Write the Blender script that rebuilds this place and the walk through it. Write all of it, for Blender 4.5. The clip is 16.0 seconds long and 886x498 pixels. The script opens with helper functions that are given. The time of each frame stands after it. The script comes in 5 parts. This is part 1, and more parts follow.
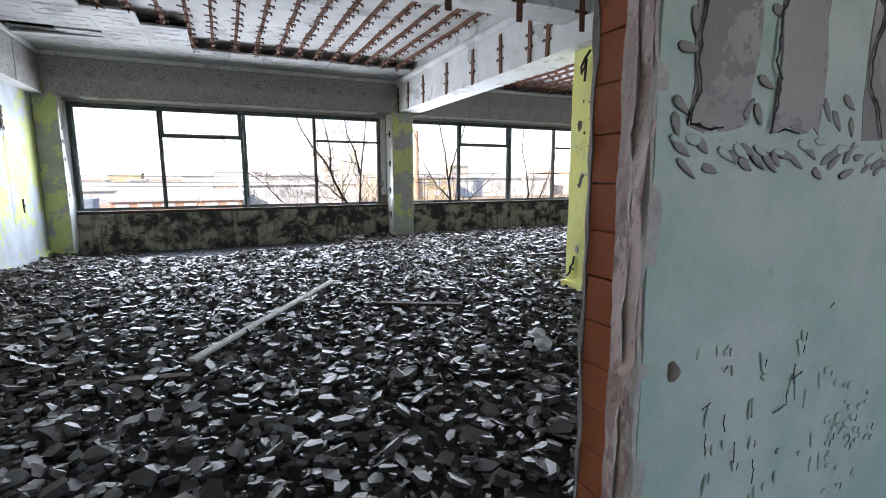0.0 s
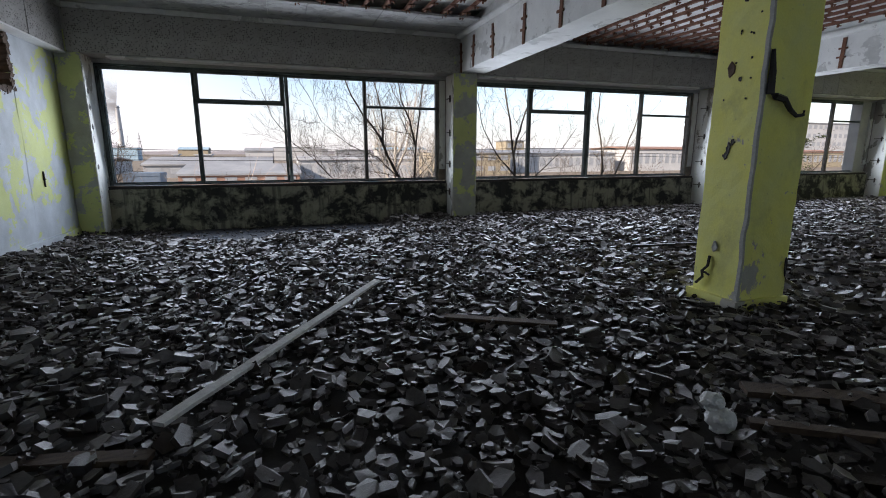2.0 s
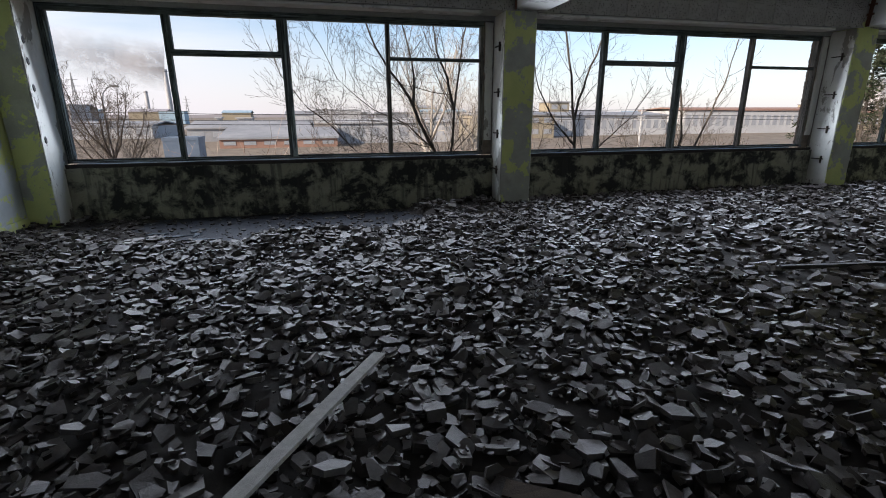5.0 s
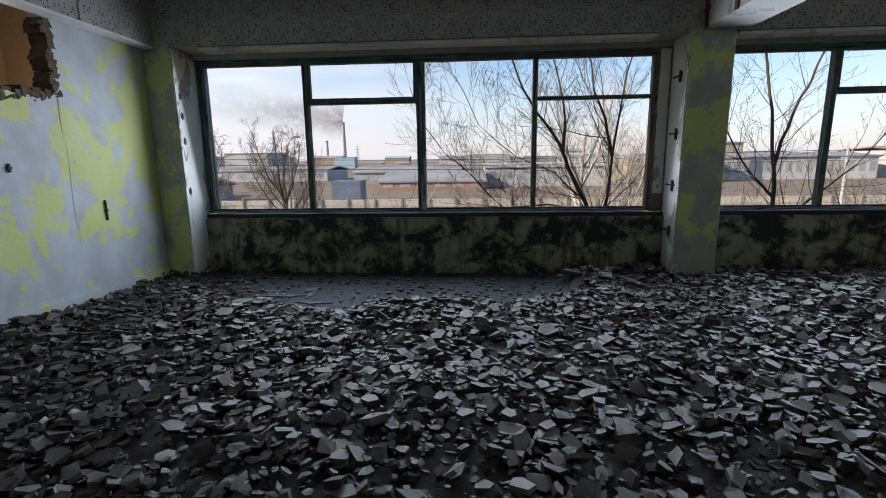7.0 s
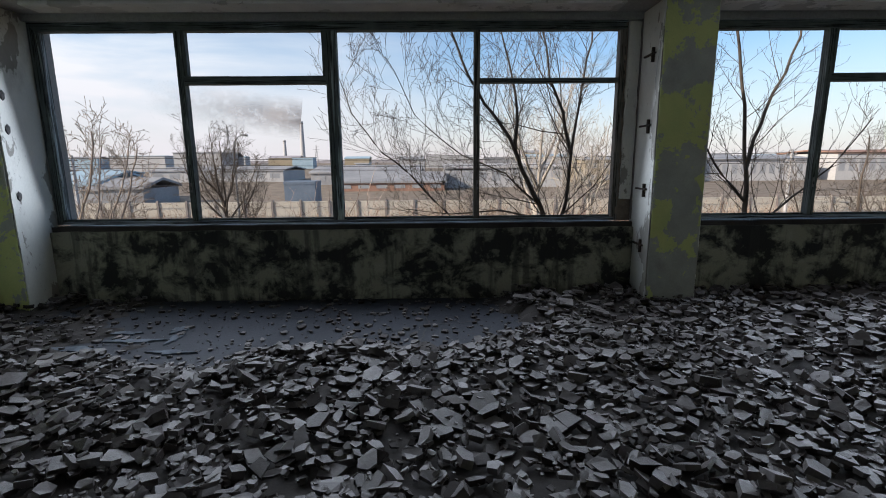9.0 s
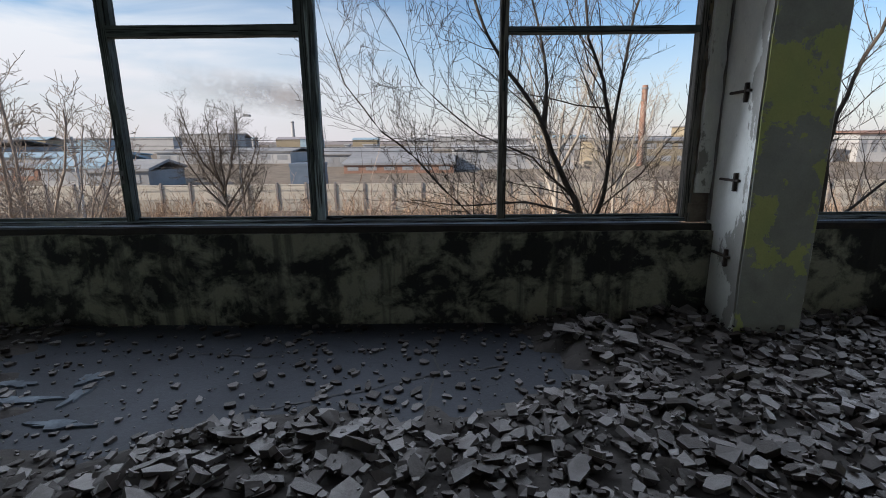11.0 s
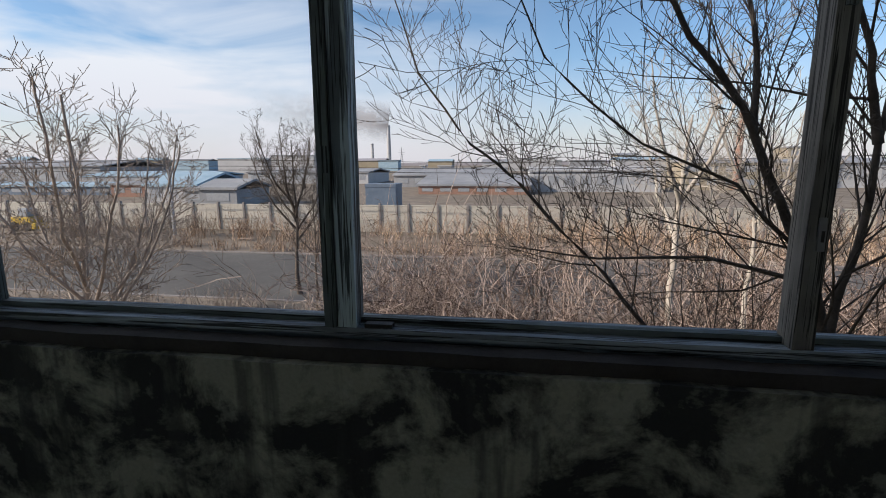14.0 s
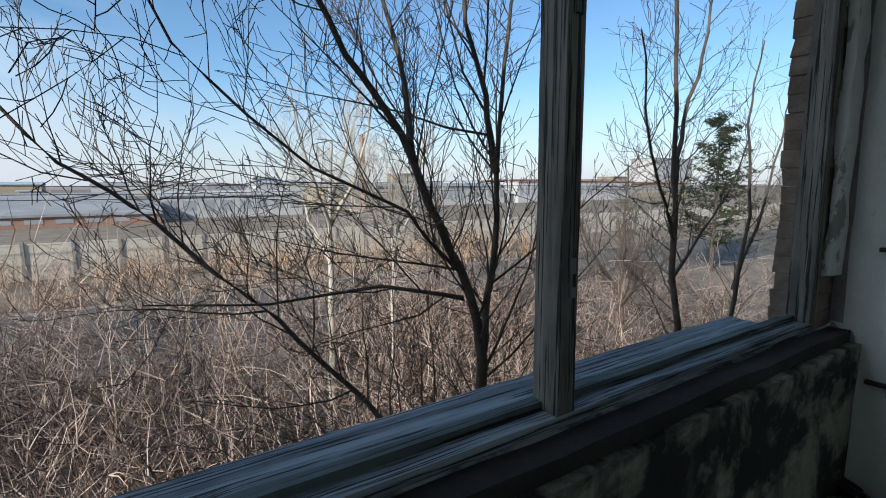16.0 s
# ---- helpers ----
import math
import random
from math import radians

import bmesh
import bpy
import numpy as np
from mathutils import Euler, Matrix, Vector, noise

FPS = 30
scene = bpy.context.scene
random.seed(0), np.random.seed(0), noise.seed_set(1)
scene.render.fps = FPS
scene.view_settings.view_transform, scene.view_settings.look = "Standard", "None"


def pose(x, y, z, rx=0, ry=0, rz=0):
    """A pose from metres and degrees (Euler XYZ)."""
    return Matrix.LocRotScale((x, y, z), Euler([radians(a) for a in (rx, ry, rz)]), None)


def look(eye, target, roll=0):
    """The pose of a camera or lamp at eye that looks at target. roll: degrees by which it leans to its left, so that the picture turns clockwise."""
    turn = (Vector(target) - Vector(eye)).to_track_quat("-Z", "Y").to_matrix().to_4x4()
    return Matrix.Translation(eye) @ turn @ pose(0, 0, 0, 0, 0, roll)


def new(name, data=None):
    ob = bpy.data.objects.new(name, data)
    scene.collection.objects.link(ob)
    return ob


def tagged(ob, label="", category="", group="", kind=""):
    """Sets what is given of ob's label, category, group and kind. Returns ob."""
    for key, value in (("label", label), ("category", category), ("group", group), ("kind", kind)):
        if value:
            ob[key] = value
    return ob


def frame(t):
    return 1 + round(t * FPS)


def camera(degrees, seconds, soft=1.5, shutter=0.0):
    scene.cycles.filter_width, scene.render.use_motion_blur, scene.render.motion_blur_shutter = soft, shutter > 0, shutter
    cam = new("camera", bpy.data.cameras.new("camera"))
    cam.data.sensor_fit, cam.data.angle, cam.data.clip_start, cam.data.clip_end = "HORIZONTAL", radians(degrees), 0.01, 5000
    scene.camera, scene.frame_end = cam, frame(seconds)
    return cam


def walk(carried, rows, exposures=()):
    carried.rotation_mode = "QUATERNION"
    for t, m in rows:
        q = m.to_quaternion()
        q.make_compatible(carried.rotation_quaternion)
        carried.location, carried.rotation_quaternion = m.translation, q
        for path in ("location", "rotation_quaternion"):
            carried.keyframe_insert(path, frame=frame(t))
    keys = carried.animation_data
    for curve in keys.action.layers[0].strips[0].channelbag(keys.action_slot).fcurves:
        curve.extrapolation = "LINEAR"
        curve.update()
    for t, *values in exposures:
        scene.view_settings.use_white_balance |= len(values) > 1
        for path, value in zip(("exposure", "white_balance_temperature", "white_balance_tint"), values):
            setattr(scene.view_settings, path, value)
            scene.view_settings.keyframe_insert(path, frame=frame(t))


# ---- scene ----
cam = camera(86.5, 16.0, soft=1.0)
PATH = [
    (0, (0.603, -0.06, 1.313), (1.433, 1.735, 1.013), -0.1),
    (0.5, (0.581, 0.22, 1.288), (1.06, 2.144, 1.028), -0.1),
    (1, (0.685, 0.547, 1.339), (0.966, 2.512, 1.092), -0.1),
    (1.5, (0.832, 0.831, 1.299), (1.264, 2.76, 0.995), -0.1),
    (2, (0.91, 1.214, 1.249), (1.53, 3.073, 0.85), -0.0),
    (2.5, (1.043, 1.584, 1.267), (1.66, 3.424, 0.784), 0.1),
    (3, (1.119, 1.912, 1.258), (1.676, 3.746, 0.687), 0.1),
    (5.5, (1.56, 3.356, 1.318), (1.936, 5.25, 0.797), -0.4),
    (6, (1.681, 3.665, 1.322), (1.857, 5.605, 0.867), -0.6),
    (6.5, (1.717, 3.885, 1.309), (1.702, 5.844, 0.905), -0.7),
    (7, (1.641, 4.166, 1.361), (1.509, 6.127, 0.992), -0.8),
    (7.5, (1.631, 4.309, 1.362), (1.505, 6.273, 1.005), -0.8),
    (8, (1.811, 4.631, 1.32), (1.806, 6.598, 0.962), -0.7),
    (10.5, (1.995, 6.233, 1.336), (2.033, 8.189, 0.919), -0.4),
    (11, (1.934, 6.493, 1.321), (1.927, 8.444, 0.879), -0.5),
    (11.5, (1.99, 6.803, 1.322), (1.906, 8.748, 0.865), -0.6),
    (12, (1.92, 7.169, 1.274), (1.744, 9.106, 0.804), -0.8),
    (12.5, (1.73, 7.495, 1.307), (1.491, 9.427, 0.849), -0.8),
    (13, (1.645, 7.895, 1.313), (1.36, 9.826, 0.878), -0.8),
    (13.5, (1.638, 8.208, 1.29), (1.324, 10.141, 0.886), -0.8),
    (14, (1.562, 8.534, 1.284), (1.255, 10.479, 0.93), -0.3),
    (14.5, (1.485, 8.739, 1.27), (1.226, 10.699, 0.971), -0.1),
    (15, (1.517, 8.989, 1.282), (1.519, 10.972, 1.016), 0.4),
    (15.5, (1.633, 9.161, 1.286), (2.109, 11.085, 1.019), 0.4),
    (16, (1.553, 9.176, 1.305), (2.612, 10.851, 1.039), -0.4),
]
EXPOSURES = [(0, 2.15, 6500, 10), (0.5, 1.5, 6450, 10), (1, 1.2, 6450, 10), (1.5, 0.98, 6450, 10), (2, 0.85, 6400, 10), (3, 0.7, 6400, 10), (5.5, 0.58, 6400, 10), (8, 0.48, 6350, 9), (10.5, 0.32, 6300, 8), (12, 0.25, 6250, 8), (14, 0.25, 6180, 8), (15, 0.2, 5780, 5), (15.5, 0.25, 5620, 3), (16, 0.36, 5720, 1)]
walk(cam, [(t, look(eye, target, roll)) for t, eye, target, roll in PATH], EXPOSURES)

# ---- world, sun ----
SUN_ELEV, SUN_AZ = radians(25), radians(248)      # azimuth clockwise from +y
world = bpy.data.worlds.new("sky")
scene.world = world
world.use_nodes = True
wn, wl = world.node_tree.nodes, world.node_tree.links
wn.clear()
sky = wn.new("ShaderNodeTexSky")
sky.sky_type, sky.sun_disc = "NISHITA", False
sky.sun_elevation, sky.sun_rotation = SUN_ELEV, SUN_AZ
sky.air_density, sky.dust_density, sky.ozone_density = 1.0, 0.7, 3.0
wtc = wn.new("ShaderNodeTexCoord")
wmap = wn.new("ShaderNodeMapping")
wmap.inputs["Rotation"].default_value = (0, 0, radians(-24))
wmap.inputs["Scale"].default_value = (0.9, 2.6, 7.0)
wnoise = wn.new("ShaderNodeTexNoise")
wnoise.inputs["Scale"].default_value, wnoise.inputs["Detail"].default_value = 1.5, 6
wnoise.inputs["Distortion"].default_value = 0.5
wramp = wn.new("ShaderNodeValToRGB")
wramp.color_ramp.elements[0].position, wramp.color_ramp.elements[1].position = 0.34, 0.60
wsep = wn.new("ShaderNodeSeparateXYZ")
wx = wn.new("ShaderNodeMapRange")      # the west is clouded over, the east clear
wx.inputs["From Min"].default_value, wx.inputs["From Max"].default_value = 0.06, -0.42
wx.inputs["To Min"].default_value, wx.inputs["To Max"].default_value = 0.02, 1.0
wz = wn.new("ShaderNodeMapRange")      # haze by the horizon
wz.inputs["From Min"].default_value, wz.inputs["From Max"].default_value = 0.20, 0.0
wz.inputs["To Min"].default_value, wz.inputs["To Max"].default_value = 0.0, 0.8
wmul = wn.new("ShaderNodeMath")
wmul.operation = "MULTIPLY"
wcloud = wn.new("ShaderNodeMixRGB")
wcloud.inputs[2].default_value = (5.7, 5.75, 6.0, 1)
whaze = wn.new("ShaderNodeMixRGB")
whaze.inputs[2].default_value = (5.0, 4.6, 4.85, 1)
wbg = wn.new("ShaderNodeBackground")
wbg.inputs["Strength"].default_value = 0.128
wout = wn.new("ShaderNodeOutputWorld")
wl.new(wtc.outputs["Generated"], wmap.inputs["Vector"])
wl.new(wtc.outputs["Generated"], wsep.inputs[0])
wl.new(wmap.outputs[0], wnoise.inputs["Vector"])
wl.new(wnoise.outputs["Fac"], wramp.inputs[0])
wl.new(wsep.outputs["X"], wx.inputs["Value"])
wl.new(wsep.outputs["Z"], wz.inputs["Value"])
wl.new(wramp.outputs["Color"], wmul.inputs[0])
wl.new(wx.outputs[0], wmul.inputs[1])
wl.new(wmul.outputs[0], wcloud.inputs[0])
wl.new(sky.outputs[0], wcloud.inputs[1])
wl.new(wz.outputs[0], whaze.inputs[0])
wl.new(wcloud.outputs[0], whaze.inputs[1])
wl.new(whaze.outputs[0], wbg.inputs["Color"])
wl.new(wbg.outputs[0], wout.inputs["Surface"])



def sky_lamp(x0, x1, z0, z1, watts):
    """Added lamp sheet in a window opening: stands in for outside sky light, boosted."""
    a = new("window_skylight", bpy.data.lights.new("window_skylight", "AREA"))
    a.data.shape, a.data.size, a.data.size_y = "RECTANGLE", x1 - x0, z1 - z0
    a.data.energy, a.data.spread, a.data.color = watts, radians(150), (0.80, 0.87, 1.0)
    a.matrix_world = pose((x0 + x1) / 2, 9.70, (z0 + z1) / 2, -80, 0, 0)
    return a


# Added on top of the world sky to lift the hall's brightness.
for k in range(3):
    sky_lamp(-1.60 + 6 * k, 3.64 + 6 * k, 0.90, 2.45, (82, 105, 115)[k])
# Added lamp at the next room's unseen opening, to brighten its orange wall.
sky_lamp(-3.8, -2.4, 0.75, 1.90, 45)

sun = new("sun", bpy.data.lights.new("sun", "SUN"))
sun.data.energy, sun.data.angle, sun.data.color = 5.0, radians(0.6), (1.0, 0.86, 0.72)
sun.matrix_world = look((0, 0, 0), (-math.sin(SUN_AZ) * math.cos(SUN_ELEV), -math.cos(SUN_AZ) * math.cos(SUN_ELEV), -math.sin(SUN_ELEV)))


# ---- materials ----
def nodes_of(name, rough=0.9, metal=0.0):
    m = bpy.data.materials.new(name)
    m.use_nodes = True
    n, l = m.node_tree.nodes, m.node_tree.links
    b = n["Principled BSDF"]
    b.inputs["Roughness"].default_value, b.inputs["Metallic"].default_value = rough, metal
    b.inputs["Specular IOR Level"].default_value = 0.3
    return m, n, l, b


def coords(n, l, scale=(1, 1, 1)):
    tc, mp = n.new("ShaderNodeTexCoord"), n.new("ShaderNodeMapping")
    mp.inputs["Scale"].default_value = scale
    l.new(tc.outputs["Object"], mp.inputs["Vector"])
    return mp.outputs[0]


def noise_tex(n, l, vec, scale, detail=5, rough=0.6, dist=0.0):
    t = n.new("ShaderNodeTexNoise")
    t.inputs["Scale"].default_value, t.inputs["Detail"].default_value = scale, detail
    t.inputs["Roughness"].default_value, t.inputs["Distortion"].default_value = rough, dist
    l.new(vec, t.inputs["Vector"])
    return t.outputs["Fac"]


def ramp(n, l, fac, lo, hi, a=(0, 0, 0, 1), b=(1, 1, 1, 1)):
    r = n.new("ShaderNodeValToRGB")
    r.color_ramp.elements[0].position, r.color_ramp.elements[1].position = lo, hi
    r.color_ramp.elements[0].color, r.color_ramp.elements[1].color = a, b
    l.new(fac, r.inputs[0])
    return r.outputs[0]


def mix(n, l, fac, a, b, mode="MIX"):
    x = n.new("ShaderNodeMixRGB")
    x.blend_type = mode
    for k, v in ((0, fac), (1, a), (2, b)):
        if isinstance(v, (int, float)):
            x.inputs[k].default_value = v
        elif isinstance(v, tuple):
            x.inputs[k].default_value = (*v, 1) if len(v) == 3 else v
        else:
            l.new(v, x.inputs[k])
    return x.outputs[0]


def bump(n, l, b, fac, strength=0.4, dist=0.01):
    k = n.new("ShaderNodeBump")
    k.inputs["Strength"].default_value, k.inputs["Distance"].default_value = strength, dist
    l.new(fac, k.inputs["Height"])
    l.new(k.outputs[0], b.inputs["Normal"])


def rgb(c):
    return (*c, 1)


def grainy(name, c1, c2, scale=4, fine=60, rough=0.9, metal=0.0, stretch=(1, 1, 1), bumpy=0.4, per=""):
    """A surface of two tones at a coarse scale, with fine grain and relief; per: island or object tone."""
    m, n, l, b = nodes_of(name, rough, metal)
    v = coords(n, l, stretch)
    big, small = noise_tex(n, l, v, scale), noise_tex(n, l, v, fine, 4, 0.7)
    col = ramp(n, l, big, 0.3, 0.7, rgb(c1), rgb(c2))
    col = mix(n, l, 0.55, col, ramp(n, l, small, 0.25, 0.75, (0.45, 0.45, 0.45, 1), (1.0, 1.0, 1.0, 1)), "MULTIPLY")
    if per == "island":
        g = n.new("ShaderNodeNewGeometry")
        col = mix(n, l, 1.0, col, ramp(n, l, g.outputs["Random Per Island"], 0.15, 1, (0.20, 0.155, 0.13, 1), (1.25, 1.25, 1.27, 1)), "MULTIPLY")
    if per == "object":
        g = n.new("ShaderNodeObjectInfo")
        col = mix(n, l, 1.0, col, ramp(n, l, g.outputs["Random"], 0, 1, (0.5, 0.48, 0.46, 1), (1.5, 1.5, 1.5, 1)), "MULTIPLY")
    l.new(col, b.inputs["Base Color"])
    if rough < 0.45:
        b.inputs["Specular IOR Level"].default_value = 0.55
    bump(n, l, b, small, bumpy, 0.006)
    return m


def peeling(name, plaster, paint, size=1.2, amount=0.5, dirt=(0.16, 0.15, 0.13), paint2=None, rough=0.75, speck=0.3, stretch=(1, 1, 1), kept=None):
    """Plaster with flaking paint patches, grime and small chips."""
    m, n, l, b = nodes_of(name, rough)
    v = coords(n, l, stretch)
    patch = noise_tex(n, l, v, size, 8, 0.67, 0.25)
    if kept:
        # the coat has survived better towards one end
        sp, mr = n.new("ShaderNodeSeparateXYZ"), n.new("ShaderNodeMapRange")
        l.new(v, sp.inputs[0])
        l.new(sp.outputs["Y"], mr.inputs["Value"])
        for key, val in zip(("From Min", "From Max", "To Min", "To Max"), kept):
            mr.inputs[key].default_value = val
        add = n.new("ShaderNodeMath")
        add.operation = "ADD"
        l.new(patch, add.inputs[0])
        l.new(mr.outputs[0], add.inputs[1])
        patch = add.outputs[0]
    mask = ramp(n, l, patch, amount, amount + 0.015)
    tone = noise_tex(n, l, v, 3.5, 5)
    base = mix(n, l, ramp(n, l, tone, 0.3, 0.75), tuple(c * 0.72 for c in plaster), plaster)
    coat = mix(n, l, ramp(n, l, tone, 0.35, 0.7), paint, paint2 or tuple(c * 0.85 for c in paint))
    col = mix(n, l, mask, base, coat)
    grime = noise_tex(n, l, v, 1.7, 6, 0.7)
    col = mix(n, l, ramp(n, l, grime, 0.56, 0.82, (0, 0, 0, 1), (0.6, 0.6, 0.6, 1)), col, dirt)
    chips = noise_tex(n, l, v, 28, 3, 0.5)
    col = mix(n, l, ramp(n, l, chips, 0.70, 0.73, (0, 0, 0, 1), (speck, speck, speck, 1)), col, dirt)
    fine = noise_tex(n, l, v, 90, 3)
    col = mix(n, l, 0.3, col, ramp(n, l, fine, 0.2, 0.8, (0.6, 0.6, 0.6, 1), (1, 1, 1, 1)), "MULTIPLY")
    l.new(col, b.inputs["Base Color"])
    h = mix(n, l, 0.5, mask, fine)
    bump(n, l, b, mix(n, l, 0.4, h, chips), 0.45, 0.006)
    return m


M = {}
M["west"] = peeling("west_plaster", (0.58, 0.62, 0.66), (0.57, 0.61, 0.24), 1.9, 0.545, paint2=(0.60, 0.65, 0.30), dirt=(0.36, 0.36, 0.35), stretch=(1, 1, 0.9), kept=(5.5, 8.9, 0.0, 0.05))
M["yellow"] = peeling("yellow_paint", (0.48, 0.46, 0.42), (0.78, 0.75, 0.20), 1.6, 0.385, paint2=(0.70, 0.70, 0.27), stretch=(1, 1, 0.8))
M["column"] = peeling("column_green", (0.40, 0.41, 0.38), (0.45, 0.50, 0.21), 2.4, 0.49, paint2=(0.53, 0.56, 0.23))
M["white_side"] = peeling("white_lime", (0.34, 0.33, 0.30), (0.68, 0.68, 0.64), 2.6, 0.44, paint2=(0.58, 0.59, 0.56), stretch=(1, 1, 0.5))
M["turquoise"] = peeling("turquoise_paint", (0.36, 0.37, 0.35), (0.40, 0.50, 0.43), 1.3, 0.34, paint2=(0.60, 0.62, 0.57), dirt=(0.26, 0.27, 0.25), speck=0.35)
M["plate"] = peeling("bare_plaster", (0.34, 0.31, 0.295), (0.41, 0.375, 0.355), 3, 0.5, dirt=(0.20, 0.17, 0.15), speck=0.7)
M["orange"] = grainy("orange_distemper", (0.62, 0.40, 0.23), (0.70, 0.47, 0.28), 1.5, 40)
M["concrete"] = grainy("concrete", (0.36, 0.36, 0.35), (0.46, 0.46, 0.45), 2.2, 45)
M["soffit"] = peeling("pale_soffit", (0.52, 0.52, 0.51), (0.68, 0.68, 0.67), 1.6, 0.42, dirt=(0.22, 0.20, 0.18), speck=0.5)
M["panel"] = peeling("ceiling_panel_paint", (0.38, 0.38, 0.375), (0.47, 0.47, 0.465), 2.2, 0.45, dirt=(0.13, 0.12, 0.11))
# Near black, to paint the shade inside the ceiling gaps.
M["dark_void"] = grainy("painted_void_shade", (0.03, 0.028, 0.025), (0.06, 0.055, 0.05), 3, 50)
M["rust"] = grainy("rusted_steel", (0.10, 0.045, 0.028), (0.19, 0.085, 0.05), 9, 80, 0.85)
M["iron"] = grainy("blackened_iron", (0.03, 0.024, 0.02), (0.07, 0.052, 0.042), 9, 80, 0.8)
M["lath"] = grainy("rusty_lath", (0.13, 0.06, 0.042), (0.25, 0.125, 0.085), 9, 80, 0.9)
M["brick"] = peeling("red_brick", (0.55, 0.27, 0.18), (0.54, 0.145, 0.065), 6, 0.36, dirt=(0.36, 0.22, 0.17), paint2=(0.62, 0.21, 0.095), speck=0.8)
M["broken"] = grainy("broken_masonry", (0.07, 0.05, 0.04), (0.17, 0.12, 0.09), 9, 50)
M["broken_pale"] = grainy("broken_pale_brick", (0.15, 0.12, 0.10), (0.30, 0.25, 0.20), 7, 50)
M["mortar"] = grainy("grey_mortar", (0.22, 0.20, 0.19), (0.36, 0.32, 0.30), 6, 50)
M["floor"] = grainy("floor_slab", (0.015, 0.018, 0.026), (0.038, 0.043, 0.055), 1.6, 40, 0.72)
# Dust darkened to paint the deep shade between the chips.
M["dust"] = grainy("shade_dark_dust", (0.03, 0.026, 0.024), (0.06, 0.053, 0.049), 5, 60)
M["chip"] = grainy("tile_chips", (0.076, 0.065, 0.060), (0.172, 0.162, 0.158), 7, 70, 0.47, per="island")
M["shard"] = grainy("tile_shards", (0.076, 0.064, 0.059), (0.172, 0.162, 0.156), 7, 70, 0.47, per="object")
M["plank"] = grainy("whitewashed_lath", (0.42, 0.41, 0.39), (0.58, 0.57, 0.55), 5, 60, stretch=(6, 6, 1))
M["darkwood"] = grainy("dark_wood", (0.045, 0.03, 0.022), (0.10, 0.07, 0.05), 6, 60, stretch=(1, 8, 8))


def streaked(name, dark, pale, along, lo=0.56, hi=0.62, rough=0.65):
    """Old timber paint: dark, with pale flaking streaks and cracks along the grain."""
    m, n, l, b = nodes_of(name, rough)
    sc = [26, 26, 26]
    sc["xyz".index(along)] = 1.1
    v = coords(n, l, tuple(sc))
    st = noise_tex(n, l, v, 1.0, 5, 0.65, 0.4)
    sc2 = [120, 120, 120]
    sc2["xyz".index(along)] = 2.5
    cr = noise_tex(n, l, coords(n, l, tuple(sc2)), 1.0, 3, 0.6)
    tone = noise_tex(n, l, coords(n, l), 6, 4)
    col = mix(n, l, ramp(n, l, tone, 0.35, 0.7), dark, tuple(c * 1.8 for c in dark))
    col = mix(n, l, ramp(n, l, st, lo, hi), col, pale)
    col = mix(n, l, 1.0, col, ramp(n, l, cr, 0.41, 0.47, (0.12, 0.12, 0.12, 1), (1, 1, 1, 1)), "MULTIPLY")
    l.new(col, b.inputs["Base Color"])
    bump(n, l, b, mix(n, l, 0.5, st, cr), 0.7, 0.006)
    return m


M["frame"] = streaked("flaking_frame_paint", (0.07, 0.085, 0.083), (0.30, 0.35, 0.36), "z", 0.60, 0.66)
M["frame_x"] = streaked("flaking_rail_paint", (0.07, 0.085, 0.083), (0.26, 0.31, 0.33), "x", 0.60, 0.66)
M["strip"] = streaked("bluish_flaking_strip", (0.07, 0.085, 0.09), (0.40, 0.48, 0.50), "z", 0.47, 0.56)
M["sash"] = streaked("bare_grey_timber", (0.10, 0.095, 0.085), (0.24, 0.23, 0.205), "z", 0.45, 0.65)
M["sill"] = streaked("split_sill_timber", (0.11, 0.125, 0.14), (0.33, 0.38, 0.42), "x", 0.42, 0.62)
M["bag"] = grainy("white_plastic", (0.60, 0.60, 0.60), (0.72, 0.72, 0.72), 12, 60, 0.5)
M["black"] = grainy("black_cable", (0.02, 0.02, 0.02), (0.045, 0.04, 0.04), 9, 60, 0.6)
M["soil"] = grainy("winter_soil", (0.15, 0.122, 0.095), (0.30, 0.245, 0.19), 0.4, 6)
M["asphalt"] = grainy("old_asphalt", (0.085, 0.08, 0.075), (0.15, 0.14, 0.13), 0.22, 5)
M["bark"] = grainy("dark_bark", (0.060, 0.050, 0.042), (0.155, 0.130, 0.108), 5, 40)
M["bark_mid"] = grainy("grey_brown_bark", (0.085, 0.068, 0.056), (0.17, 0.14, 0.115), 4, 40)
# Bark paled further: low sun on the stems is put into the colour.
M["bark_sunlit"] = grainy("sunlit_pale_bark", (0.27, 0.22, 0.185), (0.46, 0.39, 0.33), 3, 30)
M["birch"] = grainy("pale_birch_bark", (0.38, 0.33, 0.28), (0.62, 0.56, 0.49), 3, 30)
M["straw"] = grainy("dry_straw_stems", (0.44, 0.31, 0.21), (0.72, 0.55, 0.40), 0.8, 30, per="island")
M["twig_red"] = grainy("reddish_twigs", (0.22, 0.165, 0.14), (0.62, 0.50, 0.42), 0.8, 30, per="island")
M["needle"] = grainy("pine_needles", (0.035, 0.055, 0.025), (0.085, 0.105, 0.05), 2, 20, per="island")
M["fence"] = grainy("fence_concrete", (0.50, 0.455, 0.39), (0.66, 0.61, 0.53), 0.5, 8)
M["shed_blue"] = grainy("blue_sheet_roof", (0.28, 0.40, 0.50), (0.42, 0.54, 0.62), 0.4, 6, 0.6)
